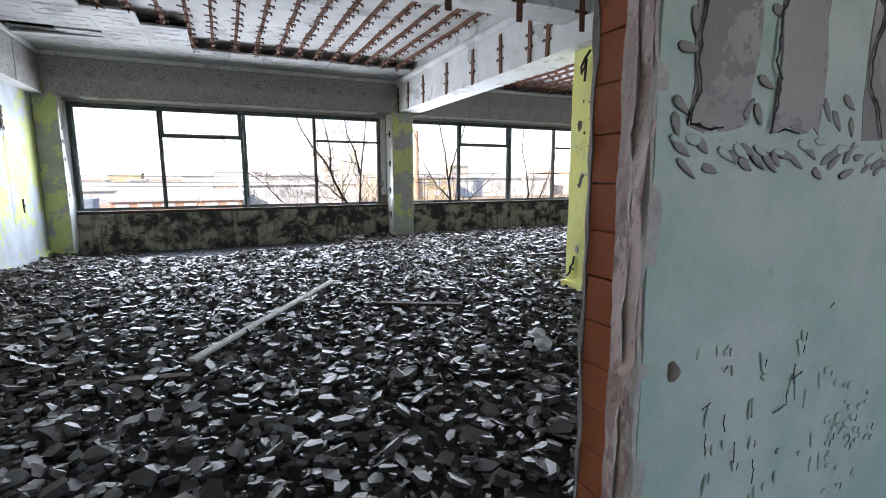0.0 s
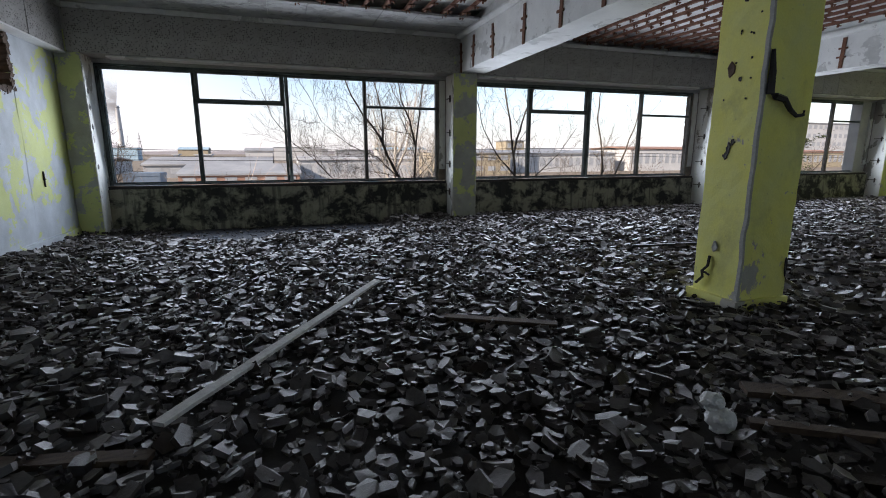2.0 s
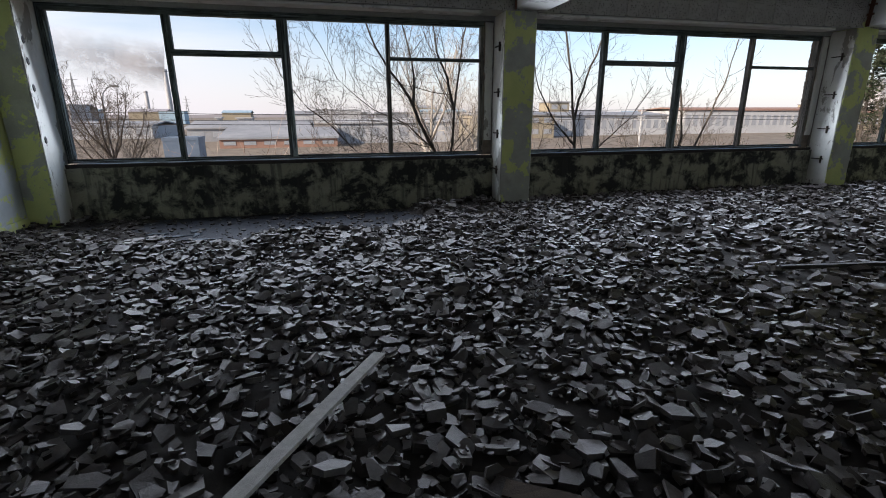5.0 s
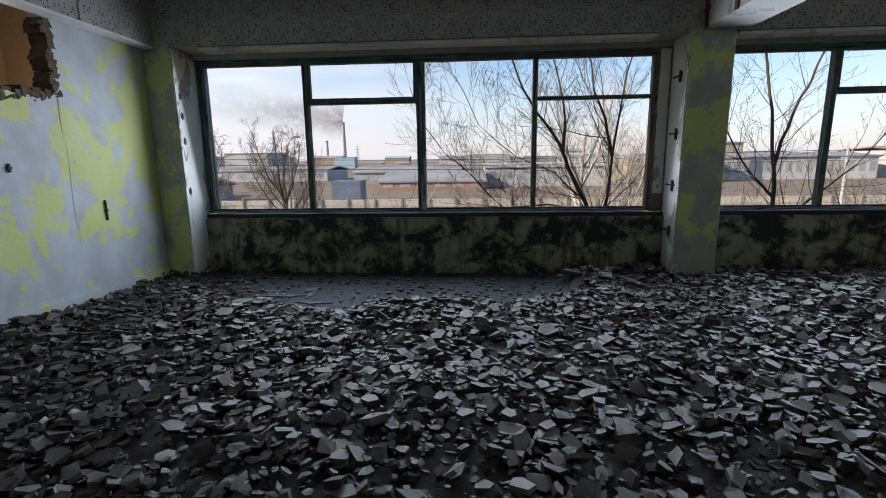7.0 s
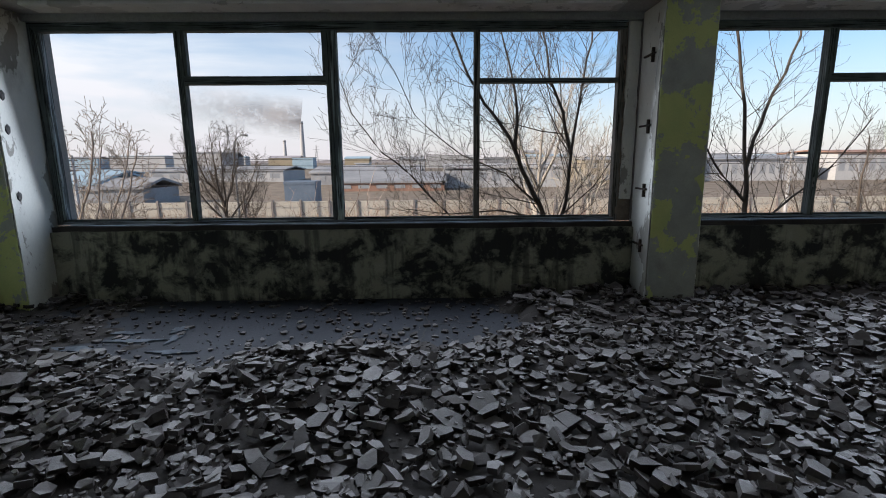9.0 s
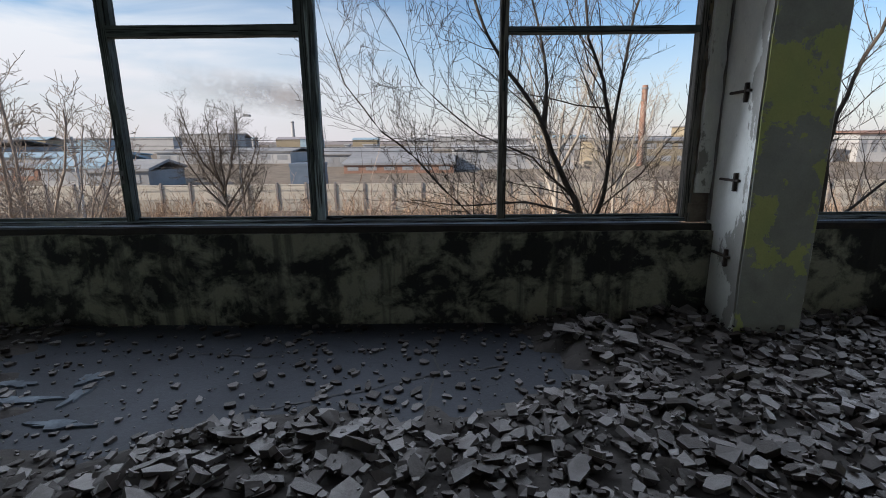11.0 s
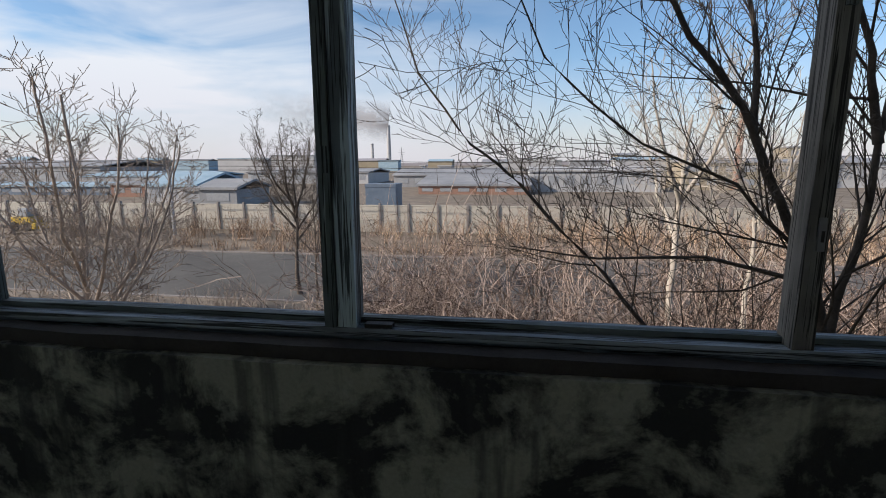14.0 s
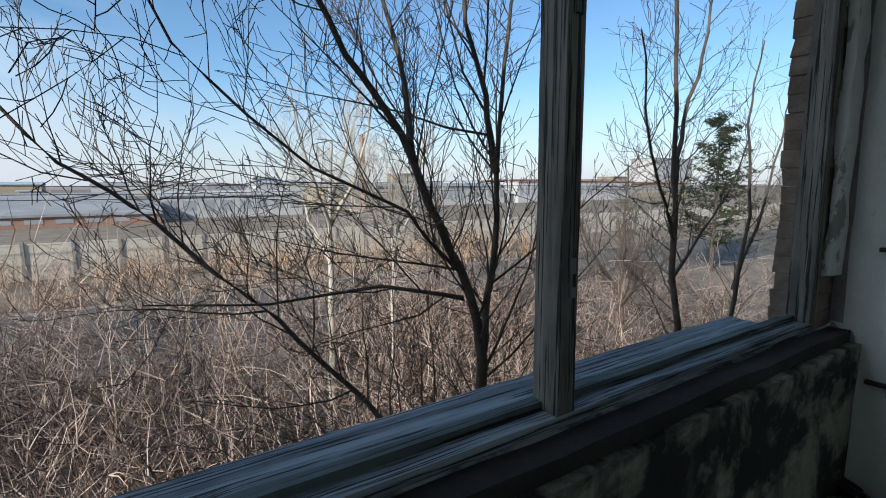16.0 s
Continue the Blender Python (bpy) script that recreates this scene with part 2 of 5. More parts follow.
# Grey lifted paler, so distance haze sits in the sheet colour.
M["shed_grey_hazed"] = grainy("hazed_grey_sheet", (0.24, 0.245, 0.26), (0.38, 0.38, 0.39), 0.2, 6, 0.7)
# Pale render, kept close in tone to the glazing as haze would.
M["far_pale_hazed"] = grainy("hazed_pale_render", (0.44, 0.44, 0.45), (0.56, 0.55, 0.55), 0.1, 3)
M["far_red"] = grainy("far_brick", (0.30, 0.17, 0.13), (0.40, 0.25, 0.19), 0.2, 4)
M["far_ochre"] = grainy("ochre_render", (0.32, 0.27, 0.19), (0.40, 0.34, 0.25), 0.1, 3)
# Window grey paled towards the walls: haze painted into the glazing.
M["far_glazing_hazed"] = grainy("hazed_glazing", (0.30, 0.31, 0.33), (0.38, 0.39, 0.41), 0.3, 5, 0.4)
M["steel"] = grainy("grey_steel", (0.20, 0.20, 0.21), (0.30, 0.30, 0.30), 2, 30, 0.6)
# Pale mauve grey: the haze is put into the ridge colour itself.
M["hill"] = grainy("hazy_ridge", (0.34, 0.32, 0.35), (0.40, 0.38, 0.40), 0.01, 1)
M["vehicle_yellow"] = grainy("yellow_paintwork", (0.55, 0.36, 0.04), (0.62, 0.42, 0.06), 1, 20, 0.5)
M["vehicle_blue"] = grainy("blue_grey_paintwork", (0.12, 0.16, 0.22), (0.18, 0.22, 0.28), 1, 20, 0.5)


def mould_material():
    m, n, l, b = nodes_of("mouldy_plaster", 0.9)
    v = coords(n, l, (1.1, 1.1, 1.2))
    blot = noise_tex(n, l, v, 3.0, 8, 0.66, 0.3)
    runs = noise_tex(n, l, coords(n, l, (9, 9, 0.6)), 1.5, 3, 0.5)
    col = ramp(n, l, blot, 0.44, 0.56, (0.030, 0.031, 0.029, 1), (0.29, 0.285, 0.222, 1))
    col = mix(n, l, ramp(n, l, runs, 0.54, 0.64, (0, 0, 0, 1), (0.65, 0.65, 0.65, 1)), col, (0.045, 0.045, 0.042))
    pale = noise_tex(n, l, v, 5.5, 5)
    col = mix(n, l, ramp(n, l, pale, 0.60, 0.66, (0, 0, 0, 1), (0.4, 0.4, 0.4, 1)), col, (0.36, 0.355, 0.29))
    fine = noise_tex(n, l, v, 70, 3)
    col = mix(n, l, 0.5, col, ramp(n, l, fine, 0.2, 0.8, (0.5, 0.5, 0.5, 1), (1, 1, 1, 1)), "MULTIPLY")
    l.new(col, b.inputs["Base Color"])
    bump(n, l, b, mix(n, l, 0.5, blot, fine), 0.5, 0.01)
    return m


M["mould"] = mould_material()


def perforated_material():
    """Acoustic tiles with rows of small holes."""
    m, n, l, b = nodes_of("perforated_tiles", 0.9)
    v = coords(n, l, (1, 1, 1))
    vor = n.new("ShaderNodeTexVoronoi")
    vor.inputs["Scale"].default_value, vor.inputs["Randomness"].default_value = 40, 0.6
    l.new(v, vor.inputs["Vector"])
    tone = noise_tex(n, l, v, 3, 5)
    col = ramp(n, l, tone, 0.3, 0.7, (0.25, 0.242, 0.232, 1), (0.36, 0.35, 0.338, 1))
    holes = ramp(n, l, vor.outputs["Distance"], 0.30, 0.40, (0.09, 0.085, 0.08, 1), (1, 1, 1, 1))
    col = mix(n, l, 1.0, col, holes, "MULTIPLY")
    l.new(col, b.inputs["Base Color"])
    bump(n, l, b, holes, 0.6, 0.006)
    return m


M["perforated"] = perforated_material()


# ---- mesh helpers ----
def mesh_object(name, verts, faces, material):
    me = bpy.data.meshes.new(name)
    me.from_pydata(verts, [], faces)
    me.update()
    if material:
        me.materials.append(material)
    return new(name, me)


def bm_object(name, bm, material, bevel=0.0):
    if bevel:
        bmesh.ops.bevel(bm, geom=bm.edges[:], offset=bevel, segments=1, affect="EDGES")
    bmesh.ops.recalc_face_normals(bm, faces=bm.faces[:])
    me = bpy.data.meshes.new(name)
    bm.to_mesh(me)
    bm.free()
    if material:
        me.materials.append(material)
    return new(name, me)


def box(bm, x0, x1, y0, y1, z0, z1):
    vs = [bm.verts.new(p) for p in ((x0, y0, z0), (x1, y0, z0), (x1, y1, z0), (x0, y1, z0), (x0, y0, z1), (x1, y0, z1), (x1, y1, z1), (x0, y1, z1))]
    for f in ((0, 3, 2, 1), (4, 5, 6, 7), (0, 1, 5, 4), (1, 2, 6, 5), (2, 3, 7, 6), (3, 0, 4, 7)):
        bm.faces.new([vs[i] for i in f])
    return vs


def boxes(name, material, *dims, bevel=0.0):
    bm = bmesh.new()
    for d in dims:
        box(bm, *d)
    return bm_object(name, bm, material, bevel)


def under(ob, parent, label=""):
    ob.parent = parent
    return tagged(ob, label)


def part(name, bm, material, parent, label="", bevel=0.0):
    return under(bm_object(name, bm, material, bevel), parent, label)


def box_part(name, dims, material, parent, label="", bevel=0.0):
    bm = bmesh.new()
    box(bm, *dims)
    return part(name, bm, material, parent, label, bevel)


def thing(name, place=(0, 0, 0), label="", category="", group="", kind=""):
    e = new(name)
    e.location = place
    e.empty_display_size = 0.1
    return tagged(e, label, category, group, kind)


def structure(ob, label="", category=""):
    return tagged(ob, label, category, "", "structure")


def rough_slab(name, material, x0, x1, y0, y1, z0, z1, n=(6, 6, 6), amp=0.006, seed=0.0, scale=4.0):
    """A box cut into a grid with its faces made slightly uneven."""
    bm = bmesh.new()
    vs = {}
    lo, hi = (x0, y0, z0), (x1, y1, z1)

    def vert(i, j, k):
        key = (i, j, k)
        if key not in vs:
            p = Vector([lo[a] + (hi[a] - lo[a]) * (i, j, k)[a] / n[a] for a in range(3)])
            d = noise.noise_vector(p * scale + Vector((seed, 0, 0))) + 0.5 * noise.noise_vector(p * scale * 3.1)
            vs[key] = bm.verts.new(p + d * amp)
        return vs[key]

    for a in range(3):
        b_, c_ = (a + 1) % 3, (a + 2) % 3
        for side in (0, n[a]):
            for u in range(n[b_]):
                for w in range(n[c_]):
                    quad = []
                    for du, dw in ((0, 0), (1, 0), (1, 1), (0, 1)):
                        q = [0, 0, 0]
                        q[a], q[b_], q[c_] = side, u + du, w + dw
                        quad.append(vert(*q))
                    bm.faces.new(quad if side else quad[::-1])
    return bm_object(name, bm, material)


def tube(bm, pts, radii, sides=6):
    """A tapered tube along a line of points."""
    rings = []
    for i, p in enumerate(pts):
        p = Vector(p)
        d = (Vector(pts[min(i + 1, len(pts) - 1)]) - Vector(pts[max(i - 1, 0)])).normalized()
        a = d.orthogonal().normalized()
        b_ = d.cross(a)
        rings.append([bm.verts.new(p + (a * math.cos(t) + b_ * math.sin(t)) * radii[i]) for t in (2 * math.pi * k / sides for k in range(sides))])
    for r, s in zip(rings, rings[1:]):
        for k in range(sides):
            bm.faces.new((r[k], r[(k + 1) % sides], s[(k + 1) % sides], s[k]))
    bm.faces.new(rings[0][::-1])
    bm.faces.new(rings[-1])


# ---- measures of the hall ----
WEST, EAST = -2.02, 16.30
SOUTH0, SOUTH1 = 0.54, 0.73          # the wall with the doorway
PAR = 9.80                           # inner face of the parapet
COLF = 9.45                          # front of the window columns and beam
BEAMZ, CEIL, SLAB = 2.62, 3.27, 3.42
OUT = 10.16
ANNEX = -4.0                         # far wall of the room next door

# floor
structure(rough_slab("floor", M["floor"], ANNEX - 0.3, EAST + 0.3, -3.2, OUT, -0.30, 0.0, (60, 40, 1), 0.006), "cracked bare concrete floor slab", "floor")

# ceiling slab with a stripped underside, and the roof mass above
ceiling = structure(boxes("ceiling", M["soffit"], (ANNEX - 0.3, EAST + 0.3, -3.2, OUT, SLAB, SLAB + 0.35)), "pale concrete ceiling slab with stripped panels", "ceiling")


# west wall, broken open under the beam
def west_top(y):
    if 3.4 < y < 8.28:
        return 2.01 + 0.05 * noise.noise(Vector((y * 5, 1.3, 0))) + 0.045 * noise.noise(Vector((y * 17, 4.3, 0))) - 0.012 * (y - 4.5)
    return SLAB


def west_wall():
    bm = bmesh.new()
    ys = sorted(set([SOUTH1 + 0.04 * i for i in range(int((OUT - SOUTH1) / 0.04))] + [3.4, 3.401, 8.28, 8.281, OUT]))
    x0, x1 = WEST - 0.16, WEST
    cols = []
    for y in ys:
        t = west_top(y)
        zs = [t * k / 10 for k in range(11)]
        w = [0.006 * noise.noise(Vector((y * 2.5, z * 2.5, 7))) for z in zs]
        cols.append(([bm.verts.new((x1 + w[k], y, z)) for k, z in enumerate(zs)], [bm.verts.new((x0, y, z)) for z in zs]))
    for (a, b_), (c, d) in zip(cols, cols[1:]):
        for k in range(10):
            bm.faces.new((a[k], c[k], c[k + 1], a[k + 1]))
            bm.faces.new((b_[k], b_[k + 1], d[k + 1], d[k]))
        bm.faces.new((a[10], c[10], d[10], b_[10]))
    return bm_object("wall_west", bm, M["west"])


wall_w = structure(west_wall(), "grey plaster wall with flaking yellow-green paint, broken open at the top", "wall")

# broken masonry round the hole
rng = random.Random(5)
for i in range(150):
    y = 3.5 + 4.8 * i / 150 + rng.uniform(-0.02, 0.02)
    s = rng.uniform(0.02, 0.05)
    z = west_top(min(y, 8.27)) - rng.uniform(0.0, 0.03)
    bm = bmesh.new()
    vs = box(bm, -0.085, 0.075, -s, s, -s * 0.8, s * 0.8)
    for v in vs:
        v.co += Vector((rng.uniform(-0.012, 0.012), rng.uniform(-s, s) * 0.5, rng.uniform(-s, s) * 0.5))
    p_ = part("broken_brick", bm, M["broken"], wall_w)
    p_.location = (WEST - 0.075, y, z)
for i in range(22):
    z = 2.0 + 0.028 * i
    s = rng.uniform(0.02, 0.045)
    bm = bmesh.new()
    for v in box(bm, -0.085, 0.08, -s, s, -0.02, 0.025):
        v.co += Vector((rng.uniform(-0.01, 0.01), rng.uniform(-s, s) * 0.6, rng.uniform(-0.01, 0.01)))
    p_ = part("broken_brick", bm, M["broken"], wall_w)
    p_.location = (WEST - 0.075, 8.27 + rng.uniform(-0.03, 0.01), z)

# square niche with broken brick in the west wall, bent bars in the hole, small marks
niche = thing("wall_niche", (WEST, 4.73, 0.92), "small broken square niche with exposed red brick in the wall", "niche")
box_part("recess", (0.0, 0.012, -0.09, 0.09, -0.15, 0.15), M["broken"], niche, "", 0.004)
box_part("brick", (0.010, 0.03, -0.075, 0.03, -0.13, -0.02), M["brick"], niche, "exposed red brick")
box_part("brick", (0.010, 0.026, -0.05, 0.075, 0.0, 0.10), M["brick"], niche, "exposed red brick")


def bent_bar(name, pts, r, label, mat="rust", category="bar", group=""):
    bm = bmesh.new()
    tube(bm, pts, [r] * len(pts), 5)
    return tagged(bm_object(name, bm, M[mat]), label, category, group)


bent_bar("bent_rebar", [(-2.10, 5.05, 1.98), (-2.09, 5.12, 2.3), (-2.11, 5.16, 2.66)], 0.009, "bent rusty bar standing in the broken wall opening", group="bars in the wall opening")
bent_bar("bent_rebar", [(-2.07, 4.72, 2.66), (-2.05, 5.0, 2.4), (-2.0, 5.32, 2.06)], 0.009, "slanting rusty bar across the broken wall opening", group="bars in the wall opening")
bent_bar("bent_rebar", [(-2.11, 6.98, 1.98), (-2.11, 6.99, 2.66)], 0.010, "upright rusty bar in the broken wall opening", group="bars in the wall opening")
bent_bar("bent_rebar", [(-2.06, 4.9, 2.0), (-2.02, 4.95, 2.1), (-2.0, 5.1, 2.12), (-1.99, 5.2, 2.05)], 0.006, "curled rusty wire on the broken wall edge", group="bars in the wall opening")
for y, z, h in ((6.1, 1.72, 0.10), (6.6, 1.68, 0.08), (6.45, 1.0, 0.10), (6.05, 0.72, 0.07), (8.62, 0.92, 0.20), (5.85, 1.85, 0.05), (7.7, 1.35, 0.07), (6.35, 0.85, 0.05)):
    mk = boxes("wall_bracket", M["black"], (WEST, WEST + 0.016, y - 0.010, y + 0.010, z - h / 2, z + h / 2), (WEST, WEST + 0.022, y - 0.02, y + 0.016, z - 0.012, z + 0.012), bevel=0.003)
    tagged(mk, "small blackened iron bracket fixed to the plaster wall", "bracket", "brackets on the plaster wall")

# skirting ledge at the foot of the west wall
structure(rough_slab("baseboard", M["west"], WEST, WEST + 0.03, SOUTH1, COLF, 0.0, 0.17, (1, 60, 2), 0.006), "plaster plinth along the wall", "baseboard")

# room beyond the hole
structure(boxes("wall_annex_west", M["orange"], (ANNEX - 0.2, ANNEX, -3.2, OUT, 0, SLAB)), "orange painted wall of the next room", "wall")
structure(boxes("wall_annex_south", M["orange"], (ANNEX, WEST - 0.16, 0.3, 0.5, 0, SLAB)), "orange painted wall of the next room", "wall")
# The opening is unseen from the hall, added to light this room.
structure(boxes("wall_annex_north", M["orange"], (ANNEX, WEST - 0.16, PAR, OUT, 0, 0.6), (ANNEX, WEST - 0.16, PAR, OUT, 1.95, SLAB), (ANNEX, ANNEX + 0.15, PAR, OUT, 0.6, 1.95), (WEST - 0.30, WEST - 0.16, PAR, OUT, 0.6, 1.95)), "orange wall with an added opening, unseen, for light", "wall")

# south wall with the doorway, and the corridor behind it
structure(boxes("wall_south", M["west"], (WEST - 0.16, -0.15, SOUTH0, SOUTH1, 0, SLAB), (1.55, EAST, SOUTH0 + 0.004, SOUTH1, 0, SLAB), (-0.15, 1.55, SOUTH0 + 0.004, SOUTH1, 2.25, SLAB)), "grey plastered wall round the doorway", "wall")
# Unseen opening, added and sized to brighten the wall by the doorway.
structure(boxes("wall_corridor_south", M["turquoise"], (WEST - 0.16, EAST, -3.2, -3.0, 0, 0.6), (WEST - 0.16, EAST, -3.2, -3.0, 2.9, SLAB), (4.6, EAST, -3.2, -3.0, 0.6, 2.9), (WEST - 0.16, -0.4, -3.2, -3.0, 0.6, 2.9)), "turquoise corridor wall with an added opening, unseen, for light", "wall")
structure(boxes("wall_corridor_west", M["turquoise"], (WEST - 0.36, WEST - 0.16, -3.2, 0.5, 0, SLAB)), "turquoise corridor end wall", "wall")
structure(boxes("wall_east", M["yellow"], (EAST, EAST + 0.3, -3.2, OUT, 0, SLAB)), "yellow plastered end wall", "wall")

# the piece of wall beside the doorway: paint face, splayed render, brick reveal
jamb = structure(rough_slab("wall_jamb", M["turquoise"], 1.272, 3.4, SOUTH0 - 0.012, SOUTH0 + 0.004, 0, 2.25, (34, 1, 40), 0.004, 3.0, 5.0), "turquoise painted wall by the doorway with flaking plaster above", "wall")
box_part("mortar_bed", (1.336, 1.56, SOUTH0 + 0.03, SOUTH1 + 0.008, 0, 2.25), M["mortar"], jamb)
rng = random.Random(8)
for i in range(22):
    z = 0.05 + 0.1 * i
    bm = bmesh.new()
    for v in box(bm, 1.322, 1.39, 0.648, 0.735, z - 0.0487, z + 0.0487):
        v.co += Vector((rng.uniform(-0.0015, 0.0015), rng.uniform(-0.003, 0.003), rng.uniform(-0.001, 0.001)))
    part("brick", bm, M["brick"], jamb, "", 0.0015)
M["mauve"] = peeling("mauve_render", (0.46, 0.32, 0.29), (0.58, 0.43, 0.39), 6, 0.5, dirt=(0.16, 0.12, 0.10), speck=0.7)
M["pale_edge"] = grainy("pale_plaster_edge", (0.42, 0.37, 0.33), (0.62, 0.57, 0.52), 9, 60)


def splayed(name, mat, y0, y1, x0, x1, seed, amp, label):
    """A ragged sheet of render on the splay of the reveal, from (x0, y0) to (x1, y1)."""
    ob = rough_slab(name, mat, 0, 0.03, y0, y1, 0, 2.25, (1, 5, 120), amp, seed, 14.0)
    for v in ob.data.vertices:
        f = (v.co.y - y0) / (y1 - y0)
        v.co.x += x0 + (x1 - x0) * f
        v.co.y += 0.016 * (1 - f) * noise.noise(Vector((v.co.z * 6, seed, 0))) + 0.010 * f * noise.noise(Vector((v.co.z * 9, seed, 5)))
    return under(ob, jamb, label)


splayed("reveal_render", M["mauve"], SOUTH0 + 0.012, 0.652, 1.279, 1.316, 5.0, 0.006, "rough mauve grey render")
splayed("reveal_coat", M["mauve"], SOUTH0 - 0.002, 0.588, 1.264, 1.282, 25.0, 0.006, "second coat of mauve render")
splayed("plaster_edge", M["pale_edge"], 0.580, 0.592, 1.276, 1.284, 15.0, 0.008, "ragged pale plaster edge")
splayed("plaster_edge", M["pale_edge"], SOUTH0 - 0.010, SOUTH0 + 0.004, 1.262, 1.266, 35.0, 0.005, "ragged pale plaster edge")
splayed("mortar_edge", M["mortar"], 0.733, 0.748, 1.318, 1.322, 45.0, 0.004, "thin grey mortar edge")


# plaster plates coming off above the paint line
def plate(name, x0, x1, z0, z1, seed, th, mat, parent):
    r = random.Random(seed)
    bm = bmesh.new()
    pts = []
    for k in range(9):
        pts.append((x0 + (x1 - x0) * k / 8, z0 + r.uniform(-0.012, 0.012)))
    for k in range(1, 12):
        pts.append((x1 + r.uniform(-0.014, 0.014), z0 + (z1 - z0) * k / 11))
    for k in range(1, 9):
        pts.append((x1 + (x0 - x1) * k / 8, z1))
    for k in range(1, 11):
        pts.append((x0 + r.uniform(-0.014, 0.014), z1 + (z0 - z1) * k / 11))
    f = bm.faces.new([bm.verts.new((x, SOUTH0 - 0.010 - th, z)) for x, z in pts])
    e = bmesh.ops.extrude_face_region(bm, geom=[f])
    for v in e["geom"]:
        if isinstance(v, bmesh.types.BMVert):
            v.co.y += th + 0.01
    bmesh.ops.triangulate(bm, faces=bm.faces[:])
    return part(name, bm, mat, parent, "loose bare plaster")


for i, (a, b_) in enumerate(((1.345, 1.51), (1.578, 1.735), (1.91, 2.3), (2.36, 2.8))):
    plate("plaster_plate", a, b_, 1.402 + 0.006 * (i % 2), 2.2, 30 + i, 0.004 + 0.002 * (i % 2), M["plate"], jamb)


def crack(parent, pts, w, y, seed):
    """A ragged dark crack on the wall face through the points (x, z)."""
    r = random.Random(seed)
    line = [Vector((x, 0, z)) for x, z in pts]
    for _ in range(3):
        out = [line[0]]
        for a, b_ in zip(line, line[1:]):
            out += [(a + b_) / 2 + Vector((r.gauss(0, 0.07), 0, r.gauss(0, 0.07))) * (b_ - a).length, b_]
        line = out
    bm = bmesh.new()
    rows_ = []
    for i, p in enumerate(line):
        d = (line[min(i + 1, len(line) - 1)] - line[max(i - 1, 0)]).normalized()
        sd = Vector((-d.z, 0, d.x)) * w * r.uniform(0.35, 1.2)
        rows_.append((bm.verts.new((p.x + sd.x, y, p.z + sd.z)), bm.verts.new((p.x, y - 0.0015, p.z)), bm.verts.new((p.x - sd.x, y, p.z - sd.z))))
    for p, q_ in zip(rows_, rows_[1:]):
        bm.faces.new((p[0], p[1], q_[1], q_[0]))
        bm.faces.new((p[1], p[2], q_[2], q_[1]))
    return part("crack", bm, M["black"], parent)


CY = SOUTH0 - 0.0195
crack(jamb, ((1.385, 1.74), (1.37, 1.66), (1.355, 1.55), (1.365, 1.46), (1.345, 1.425), (1.343, 1.404), (1.43, 1.402)), 0.0034, CY, 1)
crack(jamb, ((1.61, 1.72), (1.572, 1.62), (1.565, 1.53), (1.588, 1.50), (1.585, 1.45), (1.57, 1.395)), 0.0042, CY, 2)
crack(jamb, ((1.59, 1.398), (1.66, 1.400)), 0.002, CY, 3)
crack(jamb, ((1.97, 1.72), (1.92, 1.62), (1.90, 1.56), (1.905, 1.51), (1.955, 1.46), (1.98, 1.40)), 0.0045, CY, 4)
crack(jamb, ((1.80, 1.72), (1.90, 1.70), (1.99, 1.66)), 0.003, CY, 5)
PY = SOUTH0 - 0.0165
for i, (x, z, h) in enumerate(((1.455, 0.80, 0.05), (1.74, 0.90, 0.05), (1.72, 0.84, 0.03), (1.51, 0.83, 0.04), (1.55, 0.76, 0.05), (1.62, 0.70, 0.06))):
    crack(jamb, ((x, z), (x + 0.004, z - h)), 0.0018, PY - 0.003, 9 + i)
for i, (x, z, w) in enumerate(((1.752, 0.869, 0.04), (1.70, 0.80, 0.05), (1.45, 0.86, 0.025), (1.50, 0.93, 0.012), (1.86, 1.02, 0.015))):
    crack(jamb, ((x - w / 2, z - 0.006), (x + w / 2, z + 0.006)), 0.0022, PY - 0.003, 29 + i)
rng = random.Random(12)


def smear(name, x, z, rx, rz, turn, mat, depth=0.006):
    """A flat leaf-shaped smear of plaster on the wall face."""
    bm = bmesh.new()
    bmesh.ops.create_icosphere(bm, subdivisions=2, radius=1)
    for v in bm.verts:
        taper = 1 - 0.45 * v.co.x
        v.co = Vector((v.co.x * rx, v.co.y * depth, v.co.z * rz * taper)) * (1 + 0.22 * noise.noise(v.co * 2.3 + Vector((x * 40, 0, z * 40))))
    p_ = part(name, bm, mat, jamb)
    p_.matrix_basis = pose(x, SOUTH0 - 0.0145, z, 0, turn, 0)
    for f in p_.data.polygons:
        f.use_smooth = True
    return p_


for i in range(46):
    u = i / 45
    x = 1.32 + 0.95 * u + rng.uniform(-0.02, 0.02)
    z = 1.372 - 0.02 * (i % 3) + rng.uniform(-0.022, 0.018) - 0.03 * max(0, u - 0.5) * rng.random()
    smear("plaster_flake", x, z, rng.uniform(0.018, 0.034), rng.uniform(0.006, 0.010), (rng.uniform(10, 42) if u < 0.45 else rng.uniform(-60, 10)), M["plate"] if i % 3 else M["turquoise"], 0.0024)
